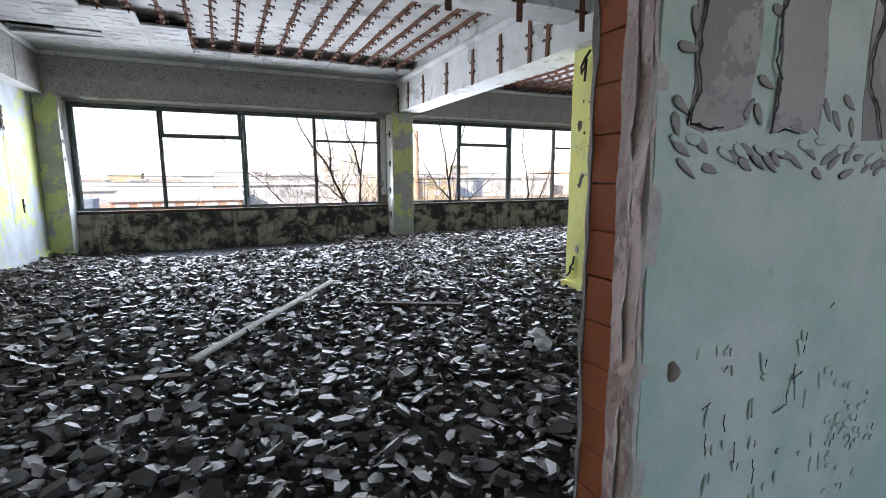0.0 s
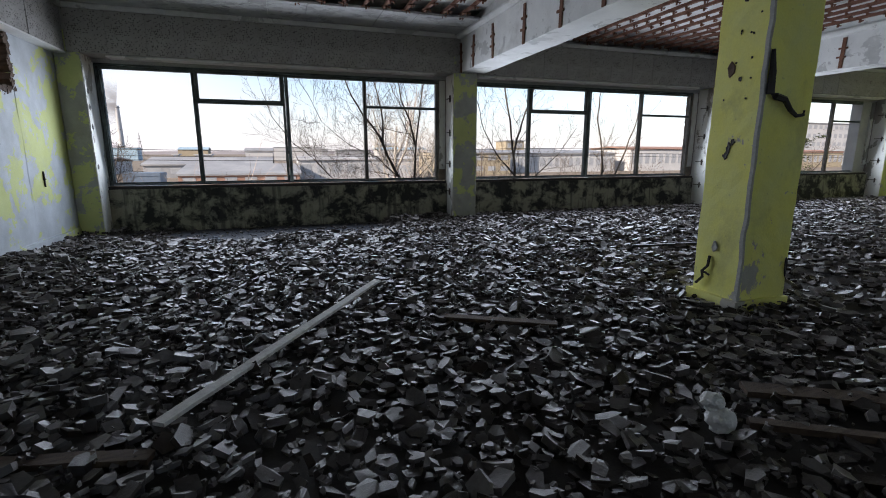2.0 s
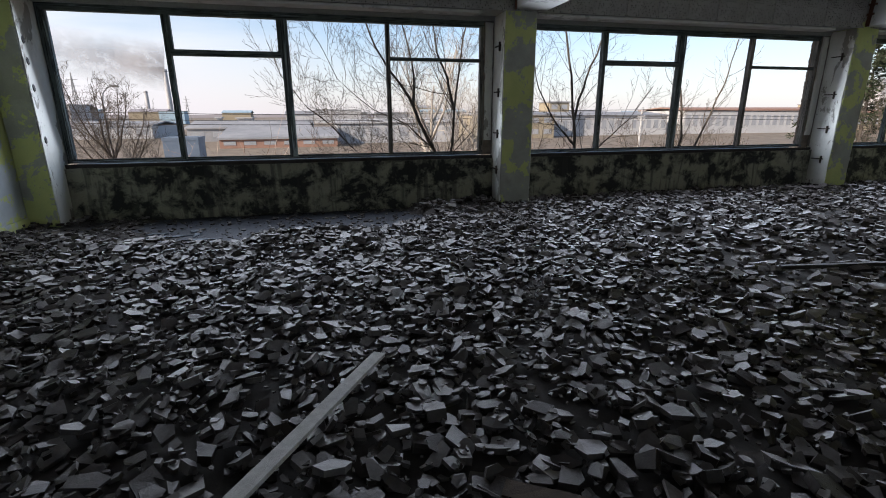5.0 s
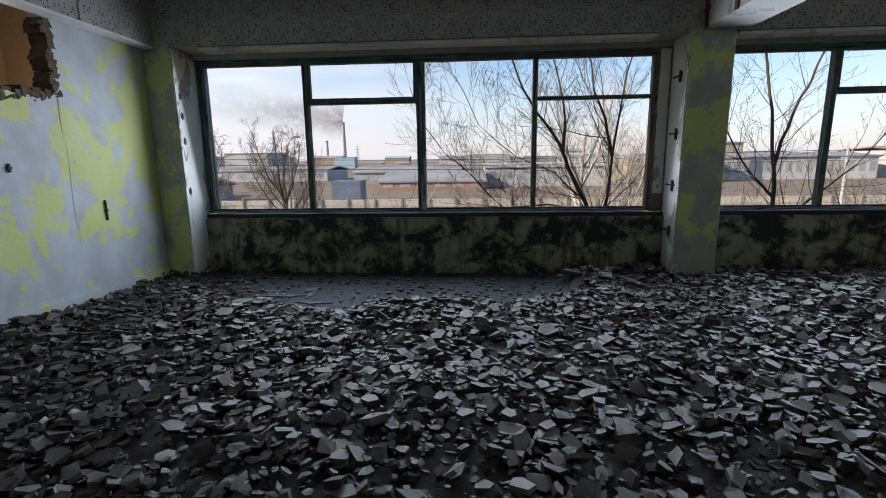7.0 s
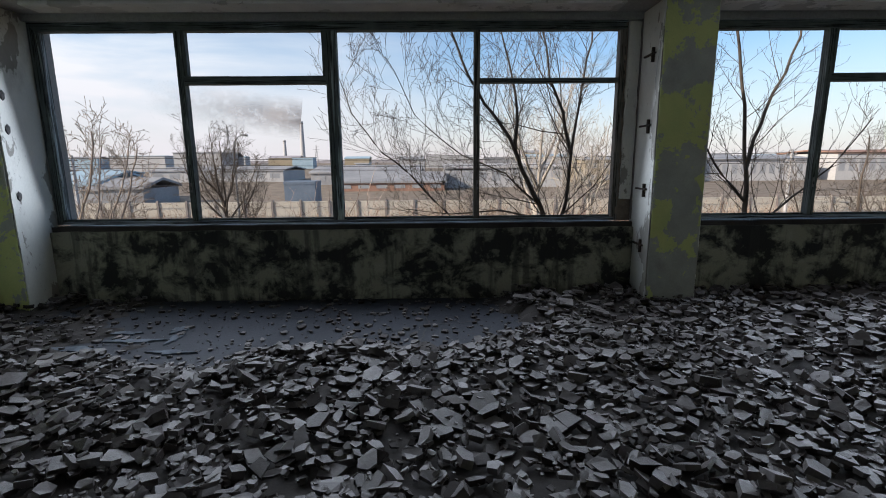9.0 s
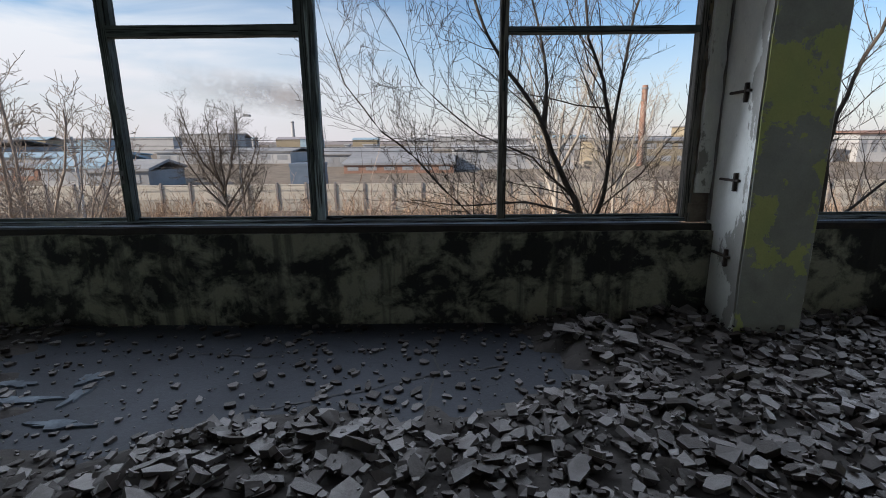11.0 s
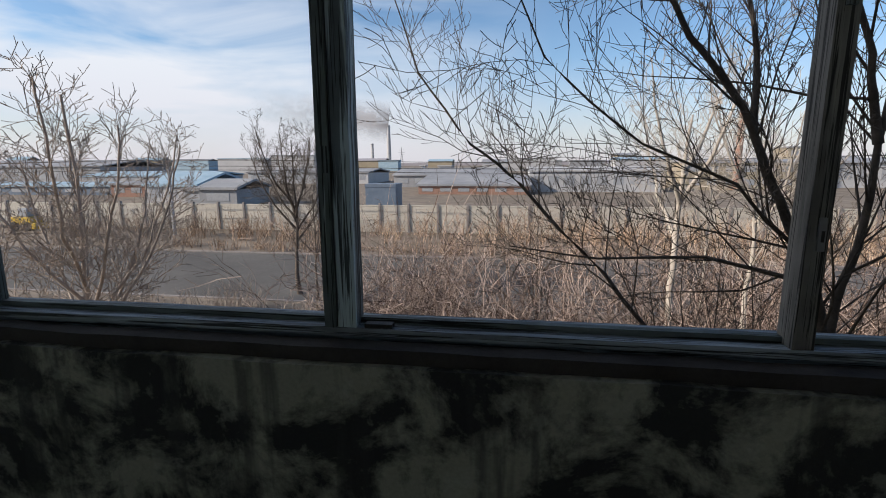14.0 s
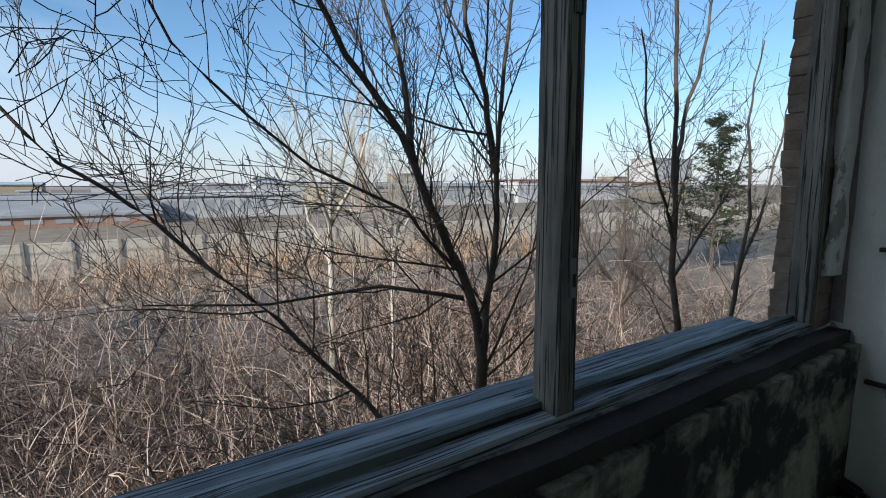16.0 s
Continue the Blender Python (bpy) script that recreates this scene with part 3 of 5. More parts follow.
for x, z, a in ((1.325, 1.435, 35), (1.315, 1.402, 70), (1.335, 1.53, 5), (1.345, 1.575, 80), (1.505, 1.44, -55), (1.535, 1.43, 60), (1.55, 1.49, 20), (1.76, 1.45, 55), (1.80, 1.43, 50), (1.84, 1.47, 30), (1.86, 1.42, 70), (1.57, 1.62, 10)):
    smear("plaster_flake", x, z, rng.uniform(0.018, 0.03), rng.uniform(0.007, 0.011), a, M["plate"], 0.0026)
smear("wall_plug", 1.352, 0.951, 0.015, 0.019, 0, M["broken_pale"], 0.014)
for i in range(84):
    if i < 44:
        x, z = rng.gauss(2.0, 0.07), rng.gauss(0.66, 0.075)
    else:
        x, z = rng.uniform(1.40, 1.92), rng.uniform(0.55, 0.98)
    tall = i >= 44 and rng.random() < 0.7
    smear("paint_blister", x, z, *((rng.uniform(0.003, 0.005), rng.uniform(0.010, 0.026)) if tall else (rng.uniform(0.006, 0.013), rng.uniform(0.004, 0.009))), rng.uniform(-14, 14) if tall else rng.uniform(-60, 60), M["turquoise"], rng.uniform(0.002, 0.0034))
    if i % 6 == 0:
        crack(jamb, ((x + 0.006, z - 0.010), (x + 0.008, z + 0.008)), 0.0011, PY - 0.002, 100 + i)


# ---- window wall ----
def col_x(k):
    return 3.85 + 6 * k


parapet = structure(rough_slab("wall_north", M["mould"], WEST - 0.16, EAST, PAR, OUT - 0.02, 0, 0.69, (120, 2, 6), 0.012, 2.0, 3.0), "low mouldy parapet wall under the windows", "wall")
# The near-black dust colour also paints the shade under the rail here.
structure(rough_slab("trim_parapet_ledge", M["dust"], WEST, EAST, PAR + 0.03, PAR + 0.104, 0.66, 0.735, (120, 1, 1), 0.006, 9.0, 5.0), "rough mortar ledge under the window frames", "trim")
structure(boxes("wall_north_top", M["concrete"], (WEST - 0.16, EAST, 9.86, OUT, 2.57, SLAB)), "concrete lintel wall above the windows", "wall")

# perforated tiles on the two boxed beams, each tile a piece
beam_n = structure(boxes("beam_north", M["concrete"], (WEST, EAST, COLF + 0.012, 9.86, BEAMZ + 0.01, 3.21)), "boxed beam above the windows faced with perforated tiles", "beam")
beam_w = structure(boxes("beam_west", M["concrete"], (WEST, WEST + 0.15, SOUTH1, COLF + 0.01, BEAMZ + 0.01, 3.21)), "boxed beam along the wall faced with perforated tiles", "beam")


def tile_mesh(w, h):
    bm = bmesh.new()
    box(bm, -w / 2, w / 2, -0.007, 0.007, -h / 2, h / 2)
    bmesh.ops.bevel(bm, geom=bm.edges[:], offset=0.004, segments=1, affect="EDGES")
    me = bpy.data.meshes.new("tile")
    bm.to_mesh(me)
    bm.free()
    me.materials.append(M["perforated"])
    return me


TILE = tile_mesh(0.497, 0.575)
rng = random.Random(21)
for i in range(36):
    x = WEST + 0.17 + 0.25 + 0.5 * i
    if x > EAST - 0.3:
        break
    t_ = under(new("tile", TILE), beam_n)
    t_.matrix_basis = pose(x, COLF + 0.005 + rng.uniform(-0.004, 0.004), 2.915, rng.uniform(-0.5, 0.5), 0, rng.uniform(-0.5, 0.5))
for i in range(17):
    y = COLF - 0.26 - 0.5 * i
    t_ = under(new("tile", TILE), beam_w)
    t_.matrix_basis = pose(WEST + 0.158 + rng.uniform(-0.004, 0.004), y, 2.915, rng.uniform(-0.5, 0.5), 0, 90 + rng.uniform(-0.6, 0.6))
structure(boxes("trim_beam_lip_west", M["soffit"], (WEST + 0.005, WEST + 0.172, SOUTH1, COLF, BEAMZ - 0.012, BEAMZ + 0.008)), "pale edge strip under the boxed beam", "trim")
structure(boxes("trim_beam_cornice", M["soffit"], (WEST + 0.17, EAST, COLF - 0.03, COLF + 0.02, 3.205, CEIL), (WEST + 0.15, WEST + 0.20, SOUTH1, COLF - 0.03, 3.205, CEIL), bevel=0.006), "pale plaster cornice above the boxed beams", "trim")
structure(boxes("trim_lintel", M["soffit"], (WEST + 0.62, 3.55, COLF + 0.03, 9.70, BEAMZ - 0.03, BEAMZ + 0.006), (4.35, 9.45, COLF + 0.03, 9.70, BEAMZ - 0.03, BEAMZ + 0.006), (10.35, 15.5, COLF + 0.03, 9.70, BEAMZ - 0.03, BEAMZ + 0.006), bevel=0.008), "pale concrete lintel strip over the windows", "trim")


# window columns: green front, lime-white sides with iron clamps
def clamp(place, flip, parent):
    x, y, z = place
    s = -1 if flip else 1
    bm = bmesh.new()
    box(bm, x - s * 0.002 - 0.011, x - s * 0.002 + 0.011, y - 0.09, y + 0.12, z - 0.008, z + 0.008)
    box(bm, x - 0.016, x + 0.016, y - 0.06, y - 0.04, z - 0.07, z + 0.05)
    return part("iron_clamp", bm, M["iron"], parent, "rusted iron clamp", 0.003)


for k in range(-1, 3):
    x0 = col_x(k)
    x1 = x0 + 0.46
    lab = "window column with flaking green paint and rusted clamps on its white side"
    col = structure(thing("column_%d" % (k + 2)), lab, "column")
    c0 = max(x0, WEST + 0.001)
    under(rough_slab("shaft", M["column"], c0 + 0.012, x1 - 0.012, COLF, PAR + 0.1, 0, BEAMZ + 0.3, (4, 4, 26), 0.006, k * 3.0), col)
    if k >= 0:
        under(rough_slab("side_plaster", M["white_side"], x0, x0 + 0.012, COLF + 0.012, PAR + 0.1, 0.02, BEAMZ, (1, 5, 26), 0.004, k * 2.0), col, "lime-white plaster side")
        for z in (0.55, 1.06, 1.62, 2.22):
            clamp((x0 - 0.008, COLF + 0.20, z), False, col)
    if k < 2:
        under(rough_slab("side_plaster", M["white_side"], x1 - 0.012, x1, COLF + 0.012, PAR + 0.1, 0.02, BEAMZ, (1, 5, 26), 0.004, k * 2.0 + 5), col, "lime-white plaster side")
        for z in (1.05, 1.62, 1.9, 2.12):
            bm = bmesh.new()
            bmesh.ops.create_icosphere(bm, subdivisions=1, radius=0.03)
            for v in bm.verts:
                v.co.x *= 0.35
                v.co.z *= 1.6
            p_ = part("iron_hook", bm, M["black"], col)
            p_.location = (x1, COLF + 0.09, z)
    # brick strip between the column and the frame
    bay = structure(thing("jamb_%d" % (k + 2)), "broken brick and plaster strip between the column and the window frame", "jamb")
    if k >= 0:
        rg = random.Random(60 + k)
        for i in range(26):
            z = 0.77 + 0.07 * i
            bm = bmesh.new()
            for v in box(bm, x0 - 0.14, x0 + 0.03, PAR + 0.105, OUT - 0.10, z - 0.0346, z + 0.0346):
                v.co += Vector((rg.uniform(-0.010, 0.010), rg.uniform(-0.008, 0.008), 0))
            part("brick", bm, M["broken_pale"], bay, "", 0.003)
        under(rough_slab("plaster_strip", M["white_side"], x0 - 0.118, x0 - 0.012, PAR + 0.070, PAR + 0.1, 0.95, 2.55, (3, 1, 16), 0.010, 4.0 + k, 9.0), bay, "peeling white plaster strip")
        under(rough_slab("mortar_backing", M["mortar"], x0 - 0.008, x0 + 0.02, PAR + 0.06, PAR + 0.1, 0.76, 2.57, (2, 1, 16), 0.006, 8.0 + k, 9.0), bay)
    if k < 2:
        under(rough_slab("reveal", M["concrete"], x1 - 0.03, x1 + 0.004, PAR + 0.1, OUT, 0.74, 2.57, (1, 3, 14), 0.004, 14.0 + k), bay)


# ---- window frames ----
FZ0, FZ1 = 0.745, 2.575
FY0, FY1 = 9.905, 9.985


def bar_part(parent, name, x0, x1, z0, z1, y0=FY0, y1=FY1, mat="frame", bev=0.006, label=""):
    n = (max(1, int((x1 - x0) / 0.12)), 1, max(1, int((z1 - z0) / 0.12)))
    ob = rough_slab(name, M[mat], x0, x1, y0, y1, z0, z1, n, 0.0025, x0, 8.0)
    return under(ob, parent, label)


def window(k):
    dx = 6 * k
    w = structure(thing("window_%d" % (k + 1)), "wide weathered timber window frame without glass, paint flaking", "window")
    left, right = -1.635 + dx, 3.665 + dx
    bar_part(w, "jamb_left", left - 0.075, left, FZ0, FZ1)
    bar_part(w, "jamb_right", right, right + 0.06, FZ0, FZ1, mat="sash")
    bar_part(w, "head", left - 0.075, right + 0.06, 2.495, FZ1, mat="frame_x")
    bar_part(w, "bottom_rail", left - 0.075, right + 0.06, FZ0, 0.772, FY0, FY0 + 0.075, "sill", label="cracked bluish grey rail")
    bar_part(w, "outer_sill", left - 0.06, right + 0.05, 0.66, 0.72, FY0 + 0.09, OUT + 0.06, "sill", label="split weathered outer sill")
    # glazing beads
    bar_part(w, "bead", left, right, 0.772, 0.792, FY1 - 0.03, FY1, "frame_x")
    bar_part(w, "mullion", -0.395 + dx, -0.335 + dx, 0.772, 2.495, FY0, FY1)
    bar_part(w, "mullion", 0.962 + dx, 1.000 + dx, 0.772, 2.495, FY0 - 0.006, FY1)
    bar_part(w, "mullion", 1.004 + dx, 1.064 + dx, 0.772, 2.495, FY0 + 0.004, FY1, "strip", label="bluish white flaking sash stile")
    bar_part(w, "mullion", 2.323 + dx, 2.378 + dx, 0.772, 2.495, FY0, FY1, "sash", label="bare grey timber stile")
    bar_part(w, "transom", -0.335 + dx, 0.962 + dx, 2.035, 2.105, mat="frame_x")
    bar_part(w, "transom", 2.378 + dx, right, 2.035, 2.075, mat="frame_x")
    bar_part(w, "sash_stile", -0.335 + dx, -0.305 + dx, 2.105, 2.495, FY0 + 0.01, FY1 - 0.01)
    bar_part(w, "sash_stile", 0.930 + dx, 0.962 + dx, 2.105, 2.495, FY0 + 0.01, FY1 - 0.01)
    bar_part(w, "sash_stile", left, left + 0.028, 0.792, 2.495, FY0 + 0.02, FY1, "strip", label="bluish white flaking bead")
    for x in (-0.372, 2.357):
        latch = bar_part(w, "latch_plate", x - 0.009 + dx, x + 0.009 + dx, 1.05, 1.14, FY0 - 0.006, FY0 + 0.01, "steel", label="dull steel latch plate")
        bar_part(latch, "keyhole", x - 0.003 + dx, x + 0.003 + dx, 1.075, 1.105, FY0 - 0.010, FY0, "black", label="dark keyhole slot")
    bar_part(w, "rail_catch", 1.09 + dx, 1.18 + dx, 0.770, 0.786, FY0 + 0.006, FY0 + 0.036, "black", label="blackened window catch")
    for x, z in ((-0.365, 1.35), (0.985, 1.3), (2.352, 1.7)):
        bar_part(w, "hinge", x - 0.012 + dx, x + 0.012 + dx, z - 0.04, z + 0.04, FY0 - 0.010, FY0 + 0.01, "frame")
    return w


for k in range(3):
    window(k)
structure(boxes("wall_north_far", M["concrete"], (15.4, EAST, PAR + 0.1, OUT, 0.73, 2.57)), "plain wall beside the last window", "wall")

# ---- beams across the hall ----
STRAPS = (9.40, 8.83, 8.07, 7.09, 6.21, 5.45, 4.80, 4.45, 3.35, 2.7, 2.0)


def strap(parent, m):
    bm = bmesh.new()
    box(bm, -0.007, 0.007, -0.032, 0.032, -0.25, 0.24)
    box(bm, -0.012, 0.012, -0.07, 0.075, 0.055, 0.085)
    box(bm, -0.012, 0.012, -0.06, 0.085, -0.085, -0.055)
    ob = part("iron_strap", bm, M["rust"], parent, "rusted iron strap with two cross pieces", 0.003)
    ob.matrix_basis = m
    return ob


rng = random.Random(31)
for k in range(2):
    x0 = 3.98 + 6 * k
    b = structure(thing("beam_cross_%d" % (k + 1)), "pale concrete beam with rusted straps and a rounded cornice", "beam")
    under(rough_slab("web", M["soffit"], x0, x0 + 0.46, SOUTH1, COLF + 0.1, 2.65, SLAB, (2, 40, 4), 0.005, 3.0 * k), b)
    bm = bmesh.new()
    tube(bm, [(x0 - 0.03, y, 3.235) for y in (SOUTH1, 3.0, 6.0, COLF - 0.03)], [0.055] * 4, 10)
    part("cornice", bm, M["soffit"], b)
    bm = bmesh.new()
    tube(bm, [(x0 + 0.49, y, 3.235) for y in (SOUTH1, 3.0, 6.0, COLF - 0.03)], [0.055] * 4, 10)
    part("cornice", bm, M["soffit"], b)
    for y in STRAPS:
        strap(b, pose(x0 - 0.006, y, 2.90 + rng.uniform(-0.015, 0.01), rng.uniform(-3, 3)))
bx = structure(thing("beam_long"), "pale concrete beam running the length of the hall with rusted straps", "beam")
under(rough_slab("web", M["soffit"], WEST, EAST, 3.80, 4.20, 2.90, SLAB, (60, 2, 4), 0.005, 30.0), bx)
for i in range(9):
    strap(bx, pose(1.0 + 0.72 * i, 3.794, 2.97, 0, rng.uniform(-4, 4), 90))

# ---- ceiling: laths with clips, slab panels ----
rng = random.Random(41)


def clip_mesh():
    bm = bmesh.new()
    box(bm, -0.075, 0.062, -0.009, 0.009, -0.022, -0.010)
    box(bm, -0.007, 0.007, -0.013, 0.013, -0.055, 0.0)
    for v in box(bm, 0.035, 0.05, -0.035, 0.04, -0.034, -0.02):
        v.co.x += 0.5 * v.co.y
    me = bpy.data.meshes.new("clip")
    bm.to_mesh(me)
    bm.free()
    me.materials.append(M["rust"])
    return me


CLIP = clip_mesh()


def lath(x, y0, y1, near):
    n = max(2, int((y1 - y0) / 0.4))
    pts = [(x + 0.02 * noise.noise(Vector((x * 3, i, 0))), y0 + (y1 - y0) * i / n, 3.315 + 0.012 * noise.noise(Vector((x, i * 1.7, 4)))) for i in range(n + 1)]
    ln = thing("ceiling_lath", (0, 0, 0), "rusty lath with wire clips hanging under the stripped ceiling", "lath", "laths under the ceiling")
    bm = bmesh.new()
    rows_ = [[bm.verts.new((xa + u, ya, za + w)) for u, w in ((-0.019, -0.022), (0.019, -0.022), (0.019, 0.022), (-0.019, 0.022))] for xa, ya, za in pts]
    for p, q in zip(rows_, rows_[1:]):
        for k in range(4):
            bm.faces.new((p[k], p[(k + 1) % 4], q[(k + 1) % 4], q[k]))
    bm.faces.new(rows_[0][::-1])
    bm.faces.new(rows_[-1])
    part("batten", bm, M["lath"], ln)
    if near:
        y = y0 + rng.uniform(0.05, 0.3)
        while y < y1:
            c_ = under(new("clip", CLIP), ln)
            c_.matrix_basis = pose(x + rng.uniform(-0.01, 0.01), y, 3.297, rng.uniform(-10, 10), rng.uniform(-12, 12), rng.uniform(-20, 20))
            y += rng.uniform(0.22, 0.34)
    return ln


for i in range(17):
    x = -1.2 + 0.302 * i + rng.uniform(-0.03, 0.03)
    if x > 3.85:
        break
    y0, y1 = 4.22, (8.56 if x > 0.3 else 7.44 if x > -0.18 else 6.98 if x > -0.72 else 4.9)
    lath(x, y0, y1, True)
    lath(x, SOUTH1, 3.78, False)
for i in range(17):
    x = 4.62 + 0.31 * i + rng.uniform(-0.03, 0.03)
    lath(x, 4.22, COLF - 0.1, True)
    lath(x, SOUTH1, 3.78, False)
for i in range(15):
    lath(10.7 + 0.365 * i, 4.22, COLF - 0.1, False)


# intact ceiling panels: one mesh, staggered edge and a missing strip
def panels():
    bm = bmesh.new()
    r = random.Random(9)
    size = 0.53
    nx, ny = 12, 17
    for i in range(nx):
        for j in range(ny):
            x0 = WEST + 0.2 + size * i
            y1, y0 = (COLF - 0.03, COLF - 0.46) if j == 0 else (COLF - 0.46 - size * (j - 1), COLF - 0.46 - size * j)
            x1 = x0 + size
            cx, cy = (x0 + x1) / 2, (y0 + y1) / 2
            keep = j in (0,) or cy > 8.6 or (cx < 0.3 and cy > 7.44) or (cx < -0.22 and cy > 6.95) or (cx < -0.75 and cy > 4.3)
            if x1 > 3.93 or not keep:
                if x0 > 3.9 or not keep:
                    continue
                x1 = 3.93
            if 7.9 < cy < 8.5 and cx < -0.75:
                y0 += 0.22 if cx < -1.2 else 0.12
            dz = r.uniform(-0.006, 0.006)
            box(bm, x0 + 0.003, x1 - 0.003, y0 + 0.003, y1 - 0.003, CEIL + dz, CEIL + 0.03 + dz)
            # shallow cast lumps on the underside
            for a in (0.3, 0.7):
                for c in (0.3, 0.7):
                    if j == 0:
                        continue
                    s = bmesh.ops.create_icosphere(bm, subdivisions=1, radius=1)
                    for v in s["verts"]:
                        v.co = Vector((x0 + a * size + v.co.x * 0.10, y0 + c * (y1 - y0) + v.co.y * 0.06, CEIL + dz + v.co.z * 0.010))
    return bm_object("ceiling_panels", bm, M["panel"])


structure(panels(), "grey cast ceiling panels, some missing and sagging", "ceiling")
# Dark sheet below the slab, put there as the shade of the gap.
structure(boxes("ceiling_void", M["dark_void"], (WEST + 0.2, 0.3, 7.4, 8.9, CEIL + 0.08, CEIL + 0.10)), "dark sheet painted as shade above the missing panels", "ceiling")
bm = bmesh.new()
for v in box(bm, -0.5, 0.5, -0.12, 0.12, -0.012, 0.012):
    v.co.z += 0.02 * noise.noise(v.co * 4)
pn = tagged(bm_object("sagging_panel", bm, M["panel"]), "loose grey ceiling panel hanging askew by the gap", "panel")
pn.matrix_basis = pose(-1.30, 8.33, CEIL - 0.015, 4, -3, 6)

# ---- freestanding yellow column ----
ycol = structure(thing("column_yellow"), "square column with flaking yellow paint, gouges and a hanging cable", "column")
under(rough_slab("shaft", M["yellow"], 4.13, 4.62, 3.78, 4.19, 0.0, 2.92, (5, 5, 36), 0.008, 17.0, 3.0), ycol)
under(rough_slab("foot", M["yellow"], 4.09, 4.64, 3.75, 4.22, 0.0, 0.14, (5, 5, 2), 0.012, 3.0, 4.0), ycol)
under(rough_slab("corner_render", M["concrete"], 4.122, 4.146, 3.772, 3.800, 0.1, 2.92, (1, 1, 40), 0.009, 7.0, 6.0), ycol, "bare grey corner render")
rng = random.Random(77)


def gouge(parent, face, u, z, w, h, mat="broken", seed=0):
    """A dark ragged gouge in a face; face 'w' looks along -x, 's' along -y."""
    r = random.Random(seed)
    bm = bmesh.new()
    n = 11
    ring = [(math.cos(2 * math.pi * k / n) * w * r.uniform(0.6, 1.15), math.sin(2 * math.pi * k / n) * h * r.uniform(0.6, 1.15)) for k in range(n)]
    out = [bm.verts.new((a, 0.0, c)) for a, c in ring]
    mid = [bm.verts.new((a * 0.8, -0.006, c * 0.8)) for a, c in ring]
    cen = bm.verts.new((0, -0.003, 0))
    for k in range(n):
        j = (k + 1) % n
        bm.faces.new((out[k], out[j], mid[j], mid[k]))
        bm.faces.new((mid[k], mid[j], cen))
    ob = part("gouge", bm, M[mat], parent)
    ob.matrix_basis = pose(4.126, u, z, 0, 0, -90) if face == "w" else pose(u, 3.776, z)
    return ob


gouge(ycol, "w", 4.00, 1.28, 0.022, 0.055, "black", 1)
gouge(ycol, "w", 3.97, 1.33, 0.02, 0.03, "black", 2)
gouge(ycol, "w", 4.02, 1.23, 0.025, 0.03, "black", 3)
gouge(ycol, "w", 4.05, 1.86, 0.045, 0.06, "broken", 4)
gouge(ycol, "w", 3.97, 1.78, 0.014, 0.02, "black", 5)
for i in range(10):
    gouge(ycol, "w", 3.85 + 0.3 * rng.random(), 1.35 + 0.9 * rng.random(), 0.007, 0.009, "black", 20 + i)
gouge(ycol, "w", 4.02, 0.52, 0.03, 0.05, "concrete", 6)
gouge(ycol, "s", 4.60, 0.38, 0.018, 0.10, "black", 8)
for pts, r in (([(4.12, 4.05, 0.44), (4.11, 4.05, 0.36), (4.10, 4.09, 0.31), (4.10, 4.08, 0.26), (4.09, 4.13, 0.20)], 0.012),
               ([(4.10, 4.09, 0.31), (4.10, 4.02, 0.29)], 0.009)):
    bm = bmesh.new()
    tube(bm, pts, [r] * len(pts), 5)
    part("cable_stub", bm, M["black"], ycol, "burnt cable end")
bm = bmesh.new()
tube(bm, [(4.16, 3.765, 1.95), (4.165, 3.755, 1.80), (4.165, 3.755, 1.66), (4.21, 3.745, 1.64), (4.29, 3.735, 1.62), (4.35, 3.73, 1.55), (4.42, 3.73, 1.51), (4.50, 3.74, 1.52), (4.51, 3.745, 1.55)], [0.014, 0.024, 0.03, 0.024, 0.022, 0.018, 0.014, 0.012, 0.009], 6)
part("cable", bm, M["black"], ycol, "burnt cable bundle hanging out of the column")
bm = bmesh.new()
tube(bm, [(4.10, 3.90, 2.60), (4.06, 3.93, 2.52), (4.04, 3.96, 2.44), (4.07, 3.99, 2.38), (4.10, 3.97, 2.46), (4.08, 3.93, 2.52), (4.09, 3.96, 2.30)], [0.014] * 7, 6)
part("cable_loop", bm, M["black"], ycol, "burnt looped cable")


# ---- rubble ----
def bare(x, y):
    """1 where the floor is swept bare near the window, 0 under the rubble."""
    d = math.hypot((x - 0.8) / 2.35, (y - 9.35) / 1.12) + 0.30 * noise.noise(Vector((x * 1.6, y * 1.6, 3))) + 0.22 * noise.noise(Vector((x * 5.5, y * 5.5, 8)))
    return max(0.0, min(1.0, (1.12 - d) / 0.34))


def ground_z(x, y):
    h = 0.055 + 0.028 * noise.noise(Vector((x * 0.9, y * 0.9, 0))) + 0.014 * noise.noise(Vector((x * 3.3, y * 3.3, 5)))
    h += 0.29 * math.exp(-((x + 1.9) / 0.55) ** 2 - ((y - 5.4) / 1.7) ** 2)
    h += 0.06 * math.exp(-((x - 3.2) / 0.55) ** 2 - ((y - 9.5) / 0.35) ** 2)
    return h * (1 - bare(x, y)) - 0.012 * bare(x, y)


